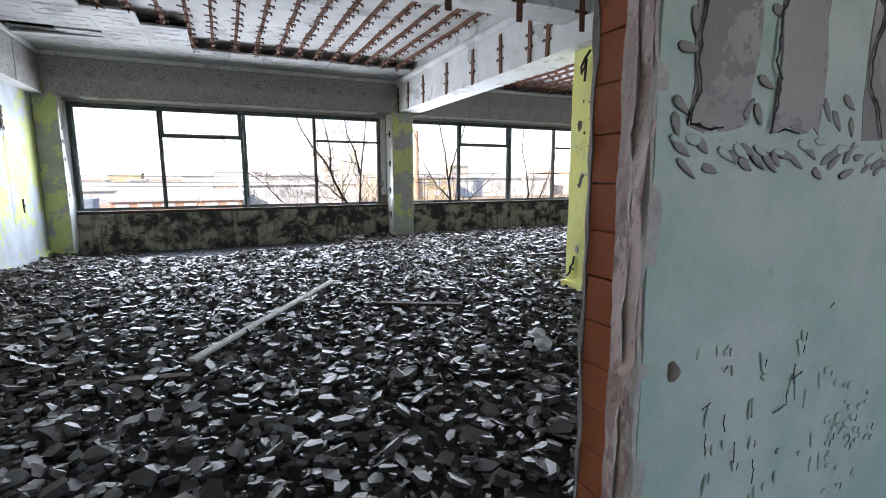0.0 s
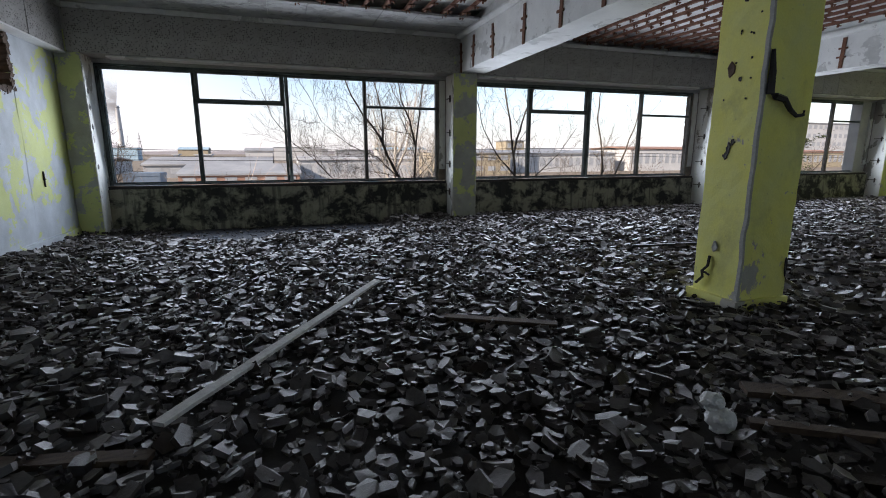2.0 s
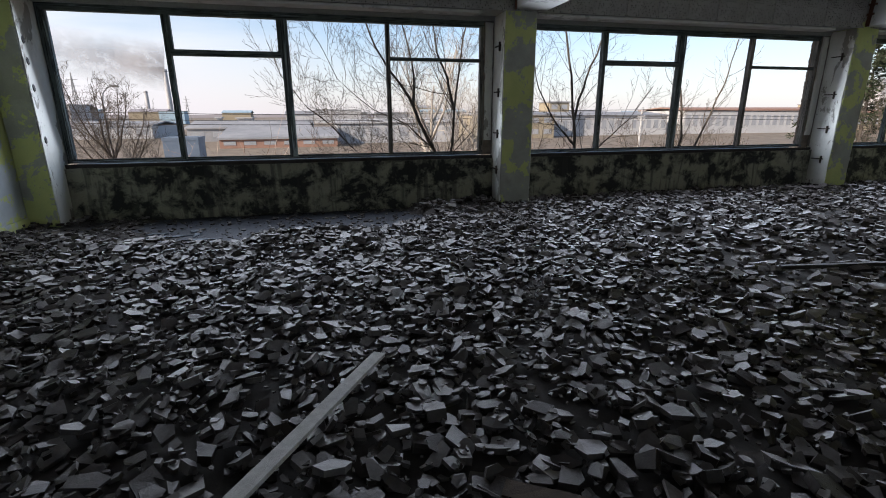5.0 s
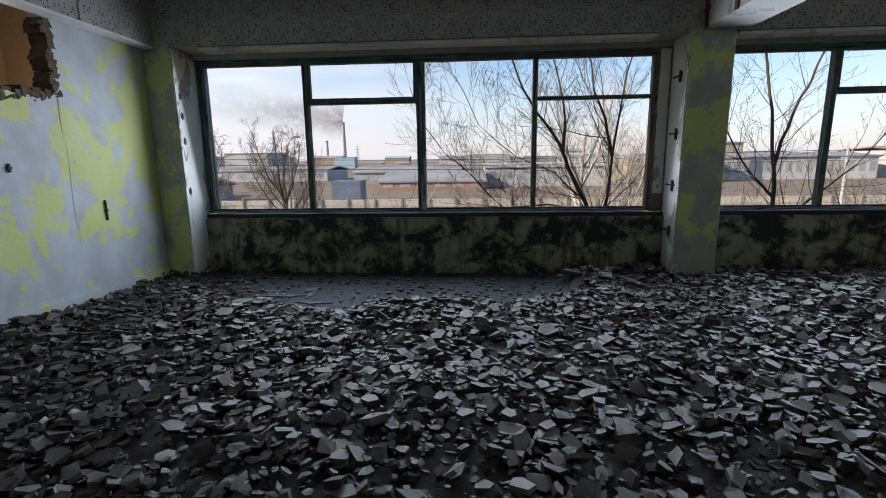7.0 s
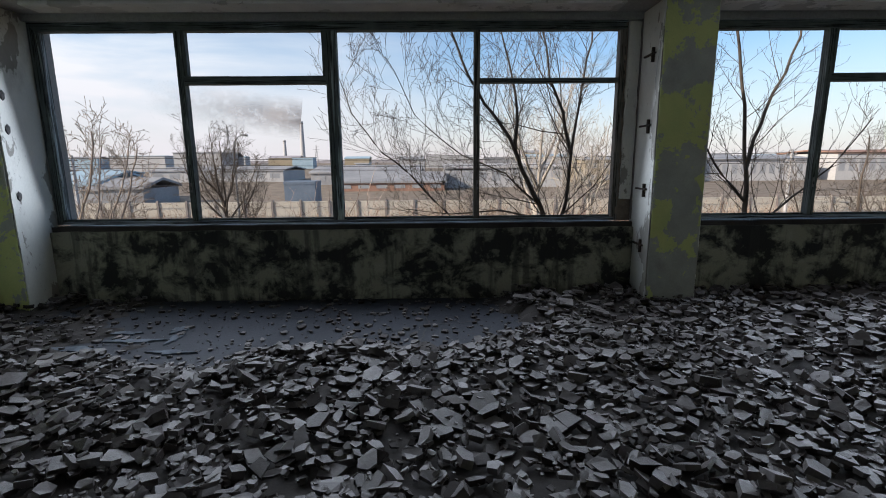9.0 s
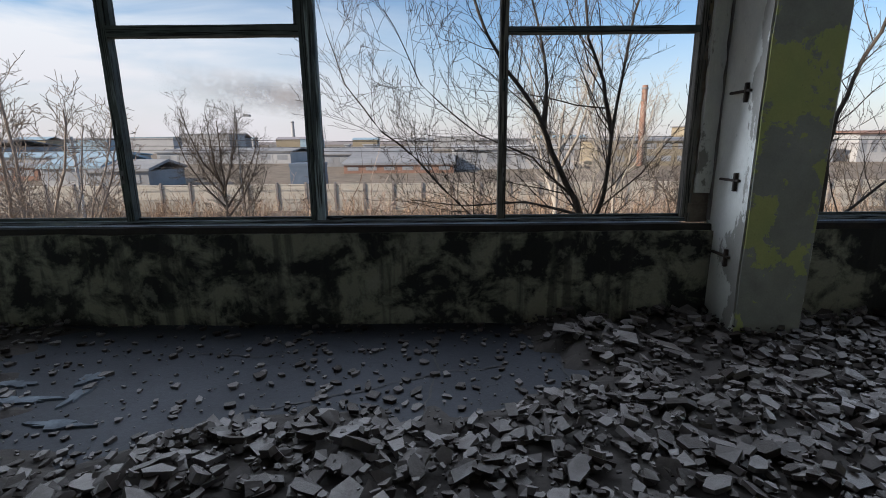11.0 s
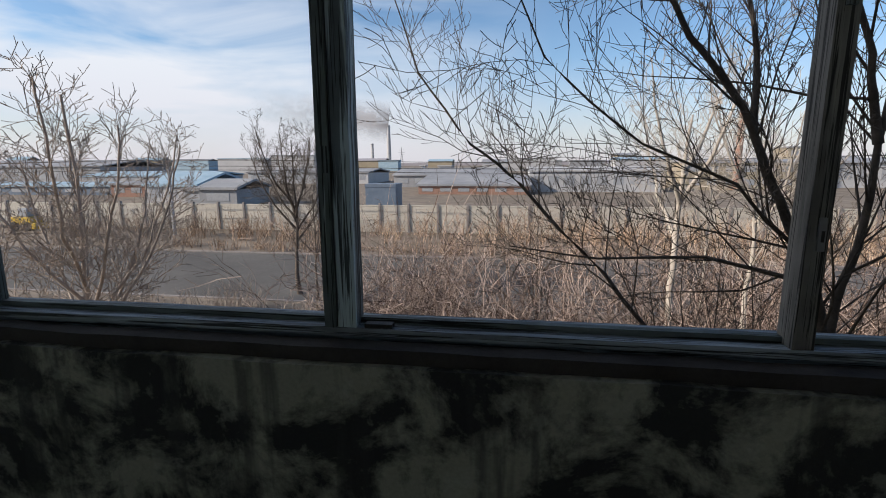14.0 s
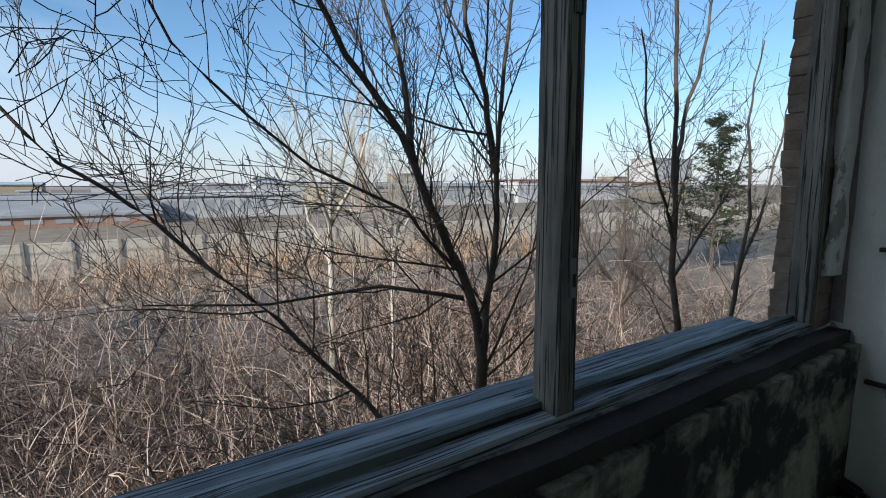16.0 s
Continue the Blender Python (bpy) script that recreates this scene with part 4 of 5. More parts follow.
# Dusty under-sheet; its dark colour carries the shade in the gaps.
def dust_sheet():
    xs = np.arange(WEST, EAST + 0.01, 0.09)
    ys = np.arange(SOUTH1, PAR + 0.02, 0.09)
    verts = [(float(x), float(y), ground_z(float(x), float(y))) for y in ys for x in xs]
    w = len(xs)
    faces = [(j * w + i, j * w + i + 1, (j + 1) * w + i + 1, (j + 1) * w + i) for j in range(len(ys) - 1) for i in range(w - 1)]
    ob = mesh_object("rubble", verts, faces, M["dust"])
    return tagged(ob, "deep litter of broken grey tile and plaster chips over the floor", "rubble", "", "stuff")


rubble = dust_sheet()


def chip_geometry(r, size):
    n = r.choice((4, 5, 5, 6))
    a0 = r.uniform(0, 6.28)
    rx, ry = size * r.uniform(0.8, 1.25), size * r.uniform(0.45, 0.95)
    th = r.uniform(0.012, 0.028) if r.random() < 0.6 else r.uniform(0.025, 0.055)
    th = min(th, size * 0.6)
    top, bot = [], []
    for k in range(n):
        a = a0 + 6.283 * (k + r.uniform(-0.28, 0.28)) / n
        x, y = math.cos(a) * rx * r.uniform(0.75, 1.1), math.sin(a) * ry * r.uniform(0.75, 1.1)
        top.append((x, y, th / 2 + r.uniform(-0.15, 0.15) * th))
        s = r.uniform(0.82, 1.06)
        bot.append((x * s, y * s, -th / 2))
    return top + bot, n


def scatter(name, seed, count, x0, x1, y0, y1, smin, smax, parent, power=2.2, thin=0.95):
    r = random.Random(seed)
    verts, faces = [], []
    for _ in range(count):
        x, y = r.uniform(x0, x1), r.uniform(y0, y1)
        bb = bare(x, y)
        if r.random() < bb ** 0.6 * thin:
            continue
        size = smin + (smax - smin) * r.random() ** power
        if bb > 0.5:
            size *= 0.7
        pts, n = chip_geometry(r, size)
        tilt = r.gauss(0, 18) if r.random() < 0.80 else r.uniform(-55, 55)
        tilt *= 1 - 0.9 * bb
        m = pose(x, y, max(ground_z(x, y), 0.0) + r.uniform(0.0, 0.045) * (1 - bb) + 0.008, tilt, r.gauss(0, 11) * (1 - 0.9 * bb), r.uniform(0, 360))
        o = len(verts)
        verts += [tuple(m @ Vector(p)) for p in pts]
        faces.append(tuple(range(o, o + n)))
        faces.append(tuple(range(o + 2 * n - 1, o + n - 1, -1)))
        for k in range(n):
            j = (k + 1) % n
            faces.append((o + k, o + n + k, o + n + j, o + j))
    ob = mesh_object(name, verts, faces, M["chip"])
    return tagged(under(ob, parent), "", "", "", "stuff")


scatter("chips", 1, 17500, WEST, 4.6, SOUTH1, PAR, 0.022, 0.072, rubble, 1.9)
scatter("small_chips", 2, 13000, WEST, 4.6, SOUTH1, PAR, 0.010, 0.03, rubble)
scatter("far_chips", 3, 15000, 4.6, EAST, SOUTH1, PAR, 0.03, 0.085, rubble)

scatter("floor_chips", 6, 2100, -1.7, 3.4, 8.0, PAR, 0.007, 0.055, rubble, 2.6, 0.40)

# single larger shards, each a piece of its own
r_ = random.Random(4)
SHARDS = []
for i in range(14):
    pts, n = chip_geometry(r_, 0.085)
    me = bpy.data.meshes.new("shard")
    me.from_pydata(pts, [], [tuple(range(n)), tuple(range(2 * n - 1, n - 1, -1))] + [(k, n + k, n + (k + 1) % n, (k + 1) % n) for k in range(n)])
    me.update()
    me.materials.append(M["shard"])
    SHARDS.append(me)
for i in range(290):
    x, y = r_.uniform(-1.6, 4.4), r_.uniform(1.6, 9.0)
    if bare(x, y) > 0.1:
        continue
    s_ = under(new("shard", r_.choice(SHARDS)), rubble)
    s_.matrix_basis = pose(x, y, ground_z(x, y) + 0.03, r_.gauss(0, 14), r_.gauss(0, 12), r_.uniform(0, 360)) @ Matrix.Scale(r_.uniform(0.6, 1.15), 4)


# ---- loose things on the floor ----
def plank(name, a, b, w, t, mat, label, category="plank", bend=0.0):
    a, b = Vector(a), Vector(b)
    d = b - a
    n = 12
    side = Vector((-d.y, d.x, 0)).normalized() * w / 2
    bm = bmesh.new()
    rows_ = []
    for i in range(n + 1):
        f = i / n
        c = a + d * f + side * 2 * bend * math.sin(math.pi * f) + Vector((0, 0, 0.004 * noise.noise(Vector((f * 6, a.x, 0)))))
        j = 1 + 0.05 * noise.noise(Vector((f * 9, a.y, 3)))
        rows_.append([bm.verts.new(c + side * j * s + Vector((0, 0, t * h))) for s, h in ((-1, 0), (1, 0), (1, 1), (-1, 1))])
    for p, q in zip(rows_, rows_[1:]):
        for k in range(4):
            bm.faces.new((p[k], p[(k + 1) % 4], q[(k + 1) % 4], q[k]))
    bm.faces.new(rows_[0][::-1])
    bm.faces.new(rows_[-1])
    return tagged(bm_object(name, bm, M[mat]), label, category)


plank("long_white_lath", (0.345, 3.28, 0.130), (1.63, 5.20, 0.140), 0.062, 0.018, "plank", "long whitewashed timber lath lying on the rubble")
plank("dark_board", (1.94, 4.26, 0.085), (2.60, 3.84, 0.10), 0.075, 0.025, "darkwood", "dark broken board half buried in the rubble")
plank("dark_board", (-0.32, 3.28, 0.08), (0.36, 3.10, 0.095), 0.07, 0.025, "darkwood", "dark broken board half buried in the rubble")
plank("dark_board", (3.0, 2.78, 0.09), (3.75, 2.30, 0.11), 0.11, 0.03, "darkwood", "dark broken board half buried in the rubble")
plank("dark_board", (2.75, 2.55, 0.09), (3.5, 2.05, 0.10), 0.05, 0.03, "darkwood", "narrow dark strip lying on the rubble beside a dark board")
plank("dark_pipe", (4.95, 5.92, 0.10), (5.9, 5.72, 0.12), 0.04, 0.03, "black", "thin dark bar lying on the rubble", "bar")


def crumpled(name, place, s, label, mat, category):
    bm = bmesh.new()
    bmesh.ops.create_icosphere(bm, subdivisions=3, radius=1)
    for v in bm.verts:
        d = 1 + 0.28 * noise.noise(v.co * 1.8 + Vector(place)) + 0.15 * noise.noise(v.co * 5)
        v.co = Vector((v.co.x * s[0], v.co.y * s[1], v.co.z * s[2])) * d
    ob = bm_object(name, bm, M[mat])
    ob.location = place
    return tagged(ob, label, category)


crumpled("white_lump", (2.60, 2.56, 0.14), (0.062, 0.055, 0.055), "crumpled white plastic lump lying on the rubble", "bag", "lump")
crumpled("white_lump", (2.59, 2.60, 0.205), (0.048, 0.045, 0.04), "smaller crumpled white lump lying on the rubble", "bag", "lump")
crumpled("plaster_lump", (2.29, 8.54, 0.04), (0.05, 0.045, 0.035), "rough grey plaster lump on the bare floor", "plate", "lump")
for i, (x, y) in enumerate(((2.75, 9.35), (3.05, 9.30), (3.30, 9.22), (2.95, 9.5), (3.4, 9.45))):
    bm = bmesh.new()
    for v in box(bm, -0.085, 0.085, -0.05, 0.05, -0.008, 0.008):
        v.co += Vector((r_.uniform(-0.04, 0.04), r_.uniform(-0.03, 0.03), 0))
    sl = tagged(bm_object("broken_slab", bm, M["shard"]), "flat broken tile slab on the heap by the wall", "slab", "slabs by the wall")
    sl.matrix_basis = pose(x, y, ground_z(x, y) + 0.03, r_.uniform(-14, 4), r_.uniform(-12, 12), r_.uniform(0, 360))


def flat_patch(name, x, y, rx, ry, seed, mat, label, category, th=0.003, kind=""):
    """A thin ragged patch lying on the floor."""
    r = random.Random(seed)
    n = 26
    bm = bmesh.new()
    pts = []
    for k in range(n):
        a = 2 * math.pi * k / n
        f = 0.7 + 0.5 * noise.noise(Vector((math.cos(a) * 1.7 + seed, math.sin(a) * 1.7, 0))) + r.uniform(-0.12, 0.12)
        pts.append((x + math.cos(a) * rx * f, y + math.sin(a) * ry * f))
    top = [bm.verts.new((a, b_, 0.011 + th)) for a, b_ in pts]
    low = [bm.verts.new((x + (a - x) * 1.06, y + (b_ - y) * 1.06, 0.0)) for a, b_ in pts]
    bm.faces.new(top)
    for k in range(n):
        j = (k + 1) % n
        bm.faces.new((low[k], low[j], top[j], top[k]))
    return tagged(bm_object(name, bm, M[mat]), label, category, "", kind)


M["floor_pale"] = grainy("pale_bluish_patch", (0.035, 0.042, 0.055), (0.17, 0.20, 0.235), 7, 60)
for i, (x, y, a, b_) in enumerate(((-0.35, 8.75, 0.26, 0.05), (-0.12, 8.98, 0.09, 0.11), (-0.75, 8.6, 0.3, 0.07), (0.05, 8.52, 0.2, 0.05), (-0.05, 8.8, 0.05, 0.16), (-0.5, 8.92, 0.14, 0.05))):
    flat_patch("plaster_dust_patch", x, y, a, b_, 5 + i, "floor_pale", "pale bluish patch on the bare floor", "patch", 0.002)
rng = random.Random(91)
for pts in (((0.9, 8.62), (1.3, 8.75), (1.75, 8.95), (1.9, 9.06), (2.3, 9.1)), ((1.9, 9.06), (1.86, 9.4), (1.9, 9.7)), ((1.9, 9.06), (1.85, 8.75), (1.8, 8.5)), ((0.3, 9.3), (0.7, 9.25), (1.0, 9.35)), ((2.62, 9.2), (2.66, 8.9), (2.75, 8.7))):
    line = [Vector((*p, 0.0)) for p in pts]
    for _ in range(3):
        out = [line[0]]
        for a, b_ in zip(line, line[1:]):
            out += [(a + b_) / 2 + Vector((rng.gauss(0, 0.06), rng.gauss(0, 0.06), 0)) * (b_ - a).length, b_]
        line = out
    bm = bmesh.new()
    rows_ = []
    for i, p in enumerate(line):
        d = (line[min(i + 1, len(line) - 1)] - line[max(i - 1, 0)]).normalized()
        sd = Vector((-d.y, d.x, 0)) * rng.uniform(0.0025, 0.007)
        rows_.append((bm.verts.new(p + sd + Vector((0, 0, 0.006))), bm.verts.new(p - sd + Vector((0, 0, 0.006)))))
    for p, q_ in zip(rows_, rows_[1:]):
        bm.faces.new((p[0], p[1], q_[1], q_[0]))
    structure(bm_object("trim_floor_crack", bm, M["black"]), "dark crack in the bare floor", "crack")


# ---- outdoors: ground, road, fence ----
GROUND = -4.5


def ground_sheet():
    n = 90
    verts, faces = [], []
    xs = [math.copysign(abs(u) ** 3 * 2500 + abs(u) * 60, u) for u in np.linspace(-1, 1, n)]
    ys = [10.1 + v ** 3 * 3000 + v * 60 for v in np.linspace(0, 1, n)]
    ys = [-2500.0, -300.0, -30.0] + ys
    for y in ys:
        for x in xs:
            near = max(0.0, 1 - math.hypot(x, y - 10) / 90)
            road_ = 1 if 26.2 < y < 37.5 else 0
            z = GROUND + near * (0 if road_ else 0.16 * noise.noise(Vector((x * 0.3, y * 0.3, 0))))
            verts.append((x, y, z))
    for j in range(len(ys) - 1):
        for i in range(n - 1):
            faces.append((j * n + i, j * n + i + 1, (j + 1) * n + i + 1, (j + 1) * n + i))
    return mesh_object("ground", verts, faces, M["soil"])


structure(ground_sheet(), "bare winter soil with dead grass", "ground")
structure(boxes("road", M["asphalt"], (-400, 400, 27.0, 37.0, GROUND - 0.3, GROUND + 0.02)), "dark worn asphalt road", "road")
structure(boxes("kerb", M["mortar"], (-400, 400, 37.0, 37.18, GROUND - 0.3, GROUND + 0.10), (-400, 400, 26.82, 27.0, GROUND - 0.3, GROUND + 0.04)), "pale concrete kerb along the road", "kerb")
structure(boxes("facade_below", M["far_ochre"], (ANNEX - 0.3, EAST + 0.3, OUT - 0.2, OUT, GROUND - 0.2, -0.30), (ANNEX - 0.3, EAST + 0.3, -3.2, -3.0, GROUND - 0.2, -0.30)), "brick facade below the hall floor", "facade")
# Unseen roof, added to stop sun leaking in and shade the ground.
structure(boxes("roof", M["concrete"], (ANNEX - 0.6, EAST + 0.6, -3.6, OUT + 0.25, SLAB + 0.35, SLAB + 0.9)), "flat concrete roof, added out of view to block the sun", "roof")

fence = thing("boundary_wall", (0, 0, 0), "long pale brick boundary wall with posts beyond the road", "fence")


def fence_panel_mesh():
    bm = bmesh.new()
    for j in range(9):
        off = 0.3 if j % 2 else 0.0
        for i in range(-1, 5):
            a, b_ = max(0.0, i * 0.6 + off), min(2.38, i * 0.6 + off + 0.585)
            if b_ > a + 0.02:
                box(bm, a, b_, 0.0, 0.12, j * 0.25, j * 0.25 + 0.238)
    box(bm, 0, 2.38, 0.02, 0.10, 0, 2.3)
    box(bm, -0.01, 2.39, -0.03, 0.15, 2.25, 2.34)
    me = bpy.data.meshes.new("fence_panel")
    bm.to_mesh(me)
    bm.free()
    me.materials.append(M["fence"])
    return me


FP = fence_panel_mesh()
bmp = bmesh.new()
box(bmp, -0.09, 0.09, -0.10, 0.16, 0, 2.5)
POST = bpy.data.meshes.new("fence_post")
bmp.to_mesh(POST)
bmp.free()
POST.materials.append(M["mortar"])
for i in range(-32, 46):
    p_ = under(new("panel", FP), fence)
    p_.location = (i * 2.55 + 0.09, 48, GROUND + 0.03 * noise.noise(Vector((i, 0, 0))))
    q_ = under(new("post", POST), fence)
    q_.location = (i * 2.55, 48, GROUND)


# ---- trees ----
def add_tube(V, F, pts, rad, sides):
    base = len(V)
    n = len(pts)
    for i in range(n):
        a, b_ = pts[max(i - 1, 0)], pts[min(i + 1, n - 1)]
        d = (b_ - a).normalized()
        u = d.orthogonal().normalized()
        w = d.cross(u)
        for k in range(sides):
            t = 2 * math.pi * k / sides
            V.append(tuple(pts[i] + (u * math.cos(t) + w * math.sin(t)) * rad[i]))
    for i in range(n - 1):
        for k in range(sides):
            j = (k + 1) % sides
            F.append((base + i * sides + k, base + i * sides + j, base + (i + 1) * sides + j, base + (i + 1) * sides + k))


def branch_line(r, p, d, length, n, wander, lift):
    pts = [p.copy()]
    d = d.normalized()
    for _ in range(n):
        d = (d + Vector((r.gauss(0, wander), r.gauss(0, wander), r.gauss(0, wander) + lift))).normalized()
        pts.append(pts[-1] + d * (length / n))
    return pts


def off_axis(r, d, angle):
    u = d.orthogonal().normalized()
    w = d.cross(u)
    t = r.uniform(0, 2 * math.pi)
    return (d * math.cos(angle) + (u * math.cos(t) + w * math.sin(t)) * math.sin(angle)).normalized()


def sprout(r, V, F, pts, rad, level, spec):
    """Side branches along a limb; spec: per level (spacing, length, radius factor, lift)."""
    if level >= len(spec):
        return
    gap, length, lift = spec[level]
    total = sum((b_ - a).length for a, b_ in zip(pts, pts[1:]))
    s = gap * r.uniform(0.3, 1.2) + (0.12 * total if level else 0)
    while s < total:
        q = s
        for i, (a, b_) in enumerate(zip(pts, pts[1:])):
            seg = (b_ - a).length
            if q <= seg:
                break
            q -= seg
        f = q / max(seg, 1e-6)
        p = a.lerp(b_, min(f, 1))
        rr = rad[i] + (rad[i + 1] - rad[i]) * f
        d = off_axis(r, (b_ - a).normalized(), radians(r.uniform(28, 62)))
        d.z += 0.15
        ln = length * r.uniform(0.5, 1.25) * (1.15 - 0.6 * s / total)
        r0 = min(rr * 0.5, 0.0058 * ln + 0.0016 * TWIG[0])
        n = 5 if level < 1 else 4 if level < 2 else 3
        line = branch_line(r, p, d, ln, n, 0.13, lift)
        rads = [max(0.0016 * TWIG[0], r0 * (1 - 0.85 * k / n)) for k in range(n + 1)]
        add_tube(V, F, line, rads, 4 if r0 > 0.012 else 3)
        sprout(r, V, F, line, rads, level + 1, spec)
        s += gap * r.uniform(0.6, 1.4)


def smooth_line(pts, r, amp=0.02, times=2):
    pts = [Vector(p) for p in pts]
    for _ in range(times):
        out = [pts[0]]
        for a, b_ in zip(pts, pts[1:]):
            m_ = (a + b_) / 2 + Vector((r.gauss(0, amp), r.gauss(0, amp), 0)) * (b_ - a).length
            out += [m_, b_]
        pts = out
    return pts


TWIG = [1.0]


def limb_tree(name, seed, limbs, spec, mat, label, twig=1.0):
    """A tree from main limbs given as (points, thick, thin) and random side growth."""
    r = random.Random(seed)
    TWIG[0] = twig
    tr = thing(name, limbs[0][0][0], label, "tree")
    V, F = [], []
    v2, f2 = [], []
    for pts, ra, rb in limbs:
        line = smooth_line(pts, r)
        n = len(line) - 1
        rads = [ra + (rb - ra) * (k / n) ** 0.62 for k in range(n + 1)]
        add_tube(V, F, line, rads, 8)
        keep = [(p, q) for p, q in zip(line, rads) if p.z > -2.6 and q < 0.05]
        if len(keep) > 1:
            sprout(r, v2, f2, [k[0] for k in keep], [k[1] for k in keep], 0, spec)
    inv = Vector(limbs[0][0][0])
    t1 = mesh_object("trunk", [tuple(Vector(v) - inv) for v in V], F, mat)
    t2 = mesh_object("crown", [tuple(Vector(v) - inv) for v in v2], f2, mat)
    under(t1, tr)
    under(t2, tr)
    for o in (t1, t2):
        o.data.polygons.foreach_set("use_smooth", [True] * len(o.data.polygons))
    return tr


NEAR = [(0.15, 1.35, 0.09), (0.11, 0.52, 0.07), (0.11, 0.2, 0.05)]
limb_tree("bare_tree", 3, [
    ([(3.70, 12.0, GROUND), (3.66, 11.95, -2.2), (3.62, 11.9, -0.05), (3.55, 11.88, 0.33), (3.22, 11.85, 1.05), (2.97, 11.9, 1.63), (2.63, 11.95, 2.08), (2.40, 11.9, 2.45), (2.1, 11.8, 3.2), (1.95, 11.8, 4.1)], 0.064, 0.008),
    ([(3.62, 11.92, -0.3), (3.68, 11.95, 0.25), (3.80, 12.0, 0.73), (3.86, 12.05, 1.4), (3.95, 12.1, 2.0), (4.1, 12.1, 2.9), (4.15, 12.2, 4.0)], 0.042, 0.009),
    ([(3.86, 12.05, 1.4), (3.72, 12.0, 1.95), (3.5, 11.95, 2.4), (3.35, 11.9, 3.2)], 0.032, 0.010),
    ([(3.64, 11.95, -1.5), (3.3, 12.3, -0.85), (2.92, 12.5, -0.38), (2.31, 12.6, 0.36), (1.59, 12.6, 1.11), (1.16, 12.6, 1.45), (0.74, 12.5, 2.02), (0.55, 12.5, 2.6)], 0.035, 0.005),
    ([(3.35, 11.88, 0.75), (2.9, 11.7, 1.15), (2.3, 11.6, 1.4), (1.7, 11.5, 1.9), (1.35, 11.5, 2.6)], 0.015, 0.004),
    ([(3.05, 11.9, 1.45), (3.10, 12.1, 2.0), (3.0, 12.3, 2.7), (2.85, 12.4, 3.5)], 0.030, 0.008),
    ([(3.45, 11.9, 0.5), (2.9, 12.1, 0.62), (2.2, 12.3, 0.55), (1.5, 12.4, 0.62)], 0.020, 0.005),
    ([(3.70, 11.95, -0.6), (3.2, 11.8, -0.35), (2.4, 11.7, -0.32), (1.8, 11.6, -0.15)], 0.018, 0.005),
], NEAR, M["bark"], "dark bare forked tree close outside the window", 1.45)
limb_tree("bare_tree", 5, [
    ([(6.7, 12.4, GROUND), (6.6, 12.3, -1.5), (6.5, 12.2, 0.9), (6.42, 12.2, 1.35), (6.22, 12.1, 2.3), (5.9, 12.0, 3.3), (5.8, 12.0, 4.2)], 0.055, 0.012),
    ([(6.46, 12.2, 1.2), (6.72, 12.3, 2.0), (7.1, 12.3, 3.0), (7.2, 12.2, 4.1)], 0.034, 0.010),
    ([(6.5, 12.2, 0.7), (6.0, 12.0, 1.1), (5.5, 11.9, 1.8), (5.2, 11.8, 2.6)], 0.026, 0.007),
    ([(6.55, 12.25, 0.2), (7.1, 12.3, 0.6), (7.8, 12.3, 1.2), (8.4, 12.4, 1.9)], 0.026, 0.007),
], [(0.20, 1.1, 0.10), (0.13, 0.45, 0.08), (0.14, 0.16, 0.05)], M["bark"], "dark bare forked tree close outside the window", 1.45)
limb_tree("bare_tree", 6, [
    ([(9.6, 13.2, GROUND), (9.5, 13.0, -1.0), (9.7, 12.9, 0.8), (9.4, 12.9, 2.2), (9.5, 12.8, 3.4)], 0.06, 0.01),
    ([(9.55, 13.0, -0.4), (10.2, 13.0, 0.6), (10.8, 13.0, 2.0), (11.0, 13.0, 3.0)], 0.04, 0.009),
], [(0.22, 1.0, 0.10), (0.15, 0.4, 0.08)], M["bark"], "slender dark bare tree outside the window", 1.6)


def free_tree(name, seed, x, y, top, spread, mat, label, lean=(0, 0), thick=0.09, stems=3, fork=0.35, spec=None, rise=0.36, twig=2.6):
    r = random.Random(seed)
    h = top - GROUND
    fx, fy, fz = x + lean[0] * fork, y + lean[1] * fork, GROUND + h * fork
    limbs = [([(x, y, GROUND), ((x + fx) / 2 + r.gauss(0, 0.05), (y + fy) / 2, (GROUND + fz) / 2), (fx, fy, fz), (fx + lean[0] * 0.3, fy + lean[1] * 0.3, fz + h * 0.3), (x + lean[0], y + lean[1], top - 0.1 * h)], thick, 0.006 * twig)]
    for i in range(stems):
        a = 2 * math.pi * (i + r.random() * 0.7) / stems
        z0 = fz + h * r.uniform(-0.06, 0.2)
        k = (z0 - fz) / (h * 0.3)
        sx, sy = fx + lean[0] * 0.3 * k, fy + lean[1] * 0.3 * k
        limbs.append(([(sx, sy, z0), (sx + math.cos(a) * spread * 0.45, sy + math.sin(a) * spread * 0.55, z0 + h * rise * 0.33), (sx + math.cos(a) * spread * 0.8, sy + math.sin(a) * spread * 0.8, z0 + h * rise * 0.7), (sx + math.cos(a) * spread * 0.95, sy + math.sin(a) * spread * 0.95, z0 + h * rise)], thick * 0.42, 0.004 * twig))
    return limb_tree(name, seed, limbs, spec or [(0.20, 1.35, 0.06), (0.13, 0.5, 0.05), (0.16, 0.2, 0.04)], mat, label, twig)


free_tree("bare_tree", 11, -8.1, 17.6, 3.6, 2.3, M["bark_sunlit"], "pale many-stemmed bare tree lit by low sun", twig=4.2, thick=0.12, stems=9, fork=0.17, rise=0.54, spec=[(0.19, 1.25, 0.0), (0.14, 0.6, 0.03), (0.15, 0.25, 0.03)])
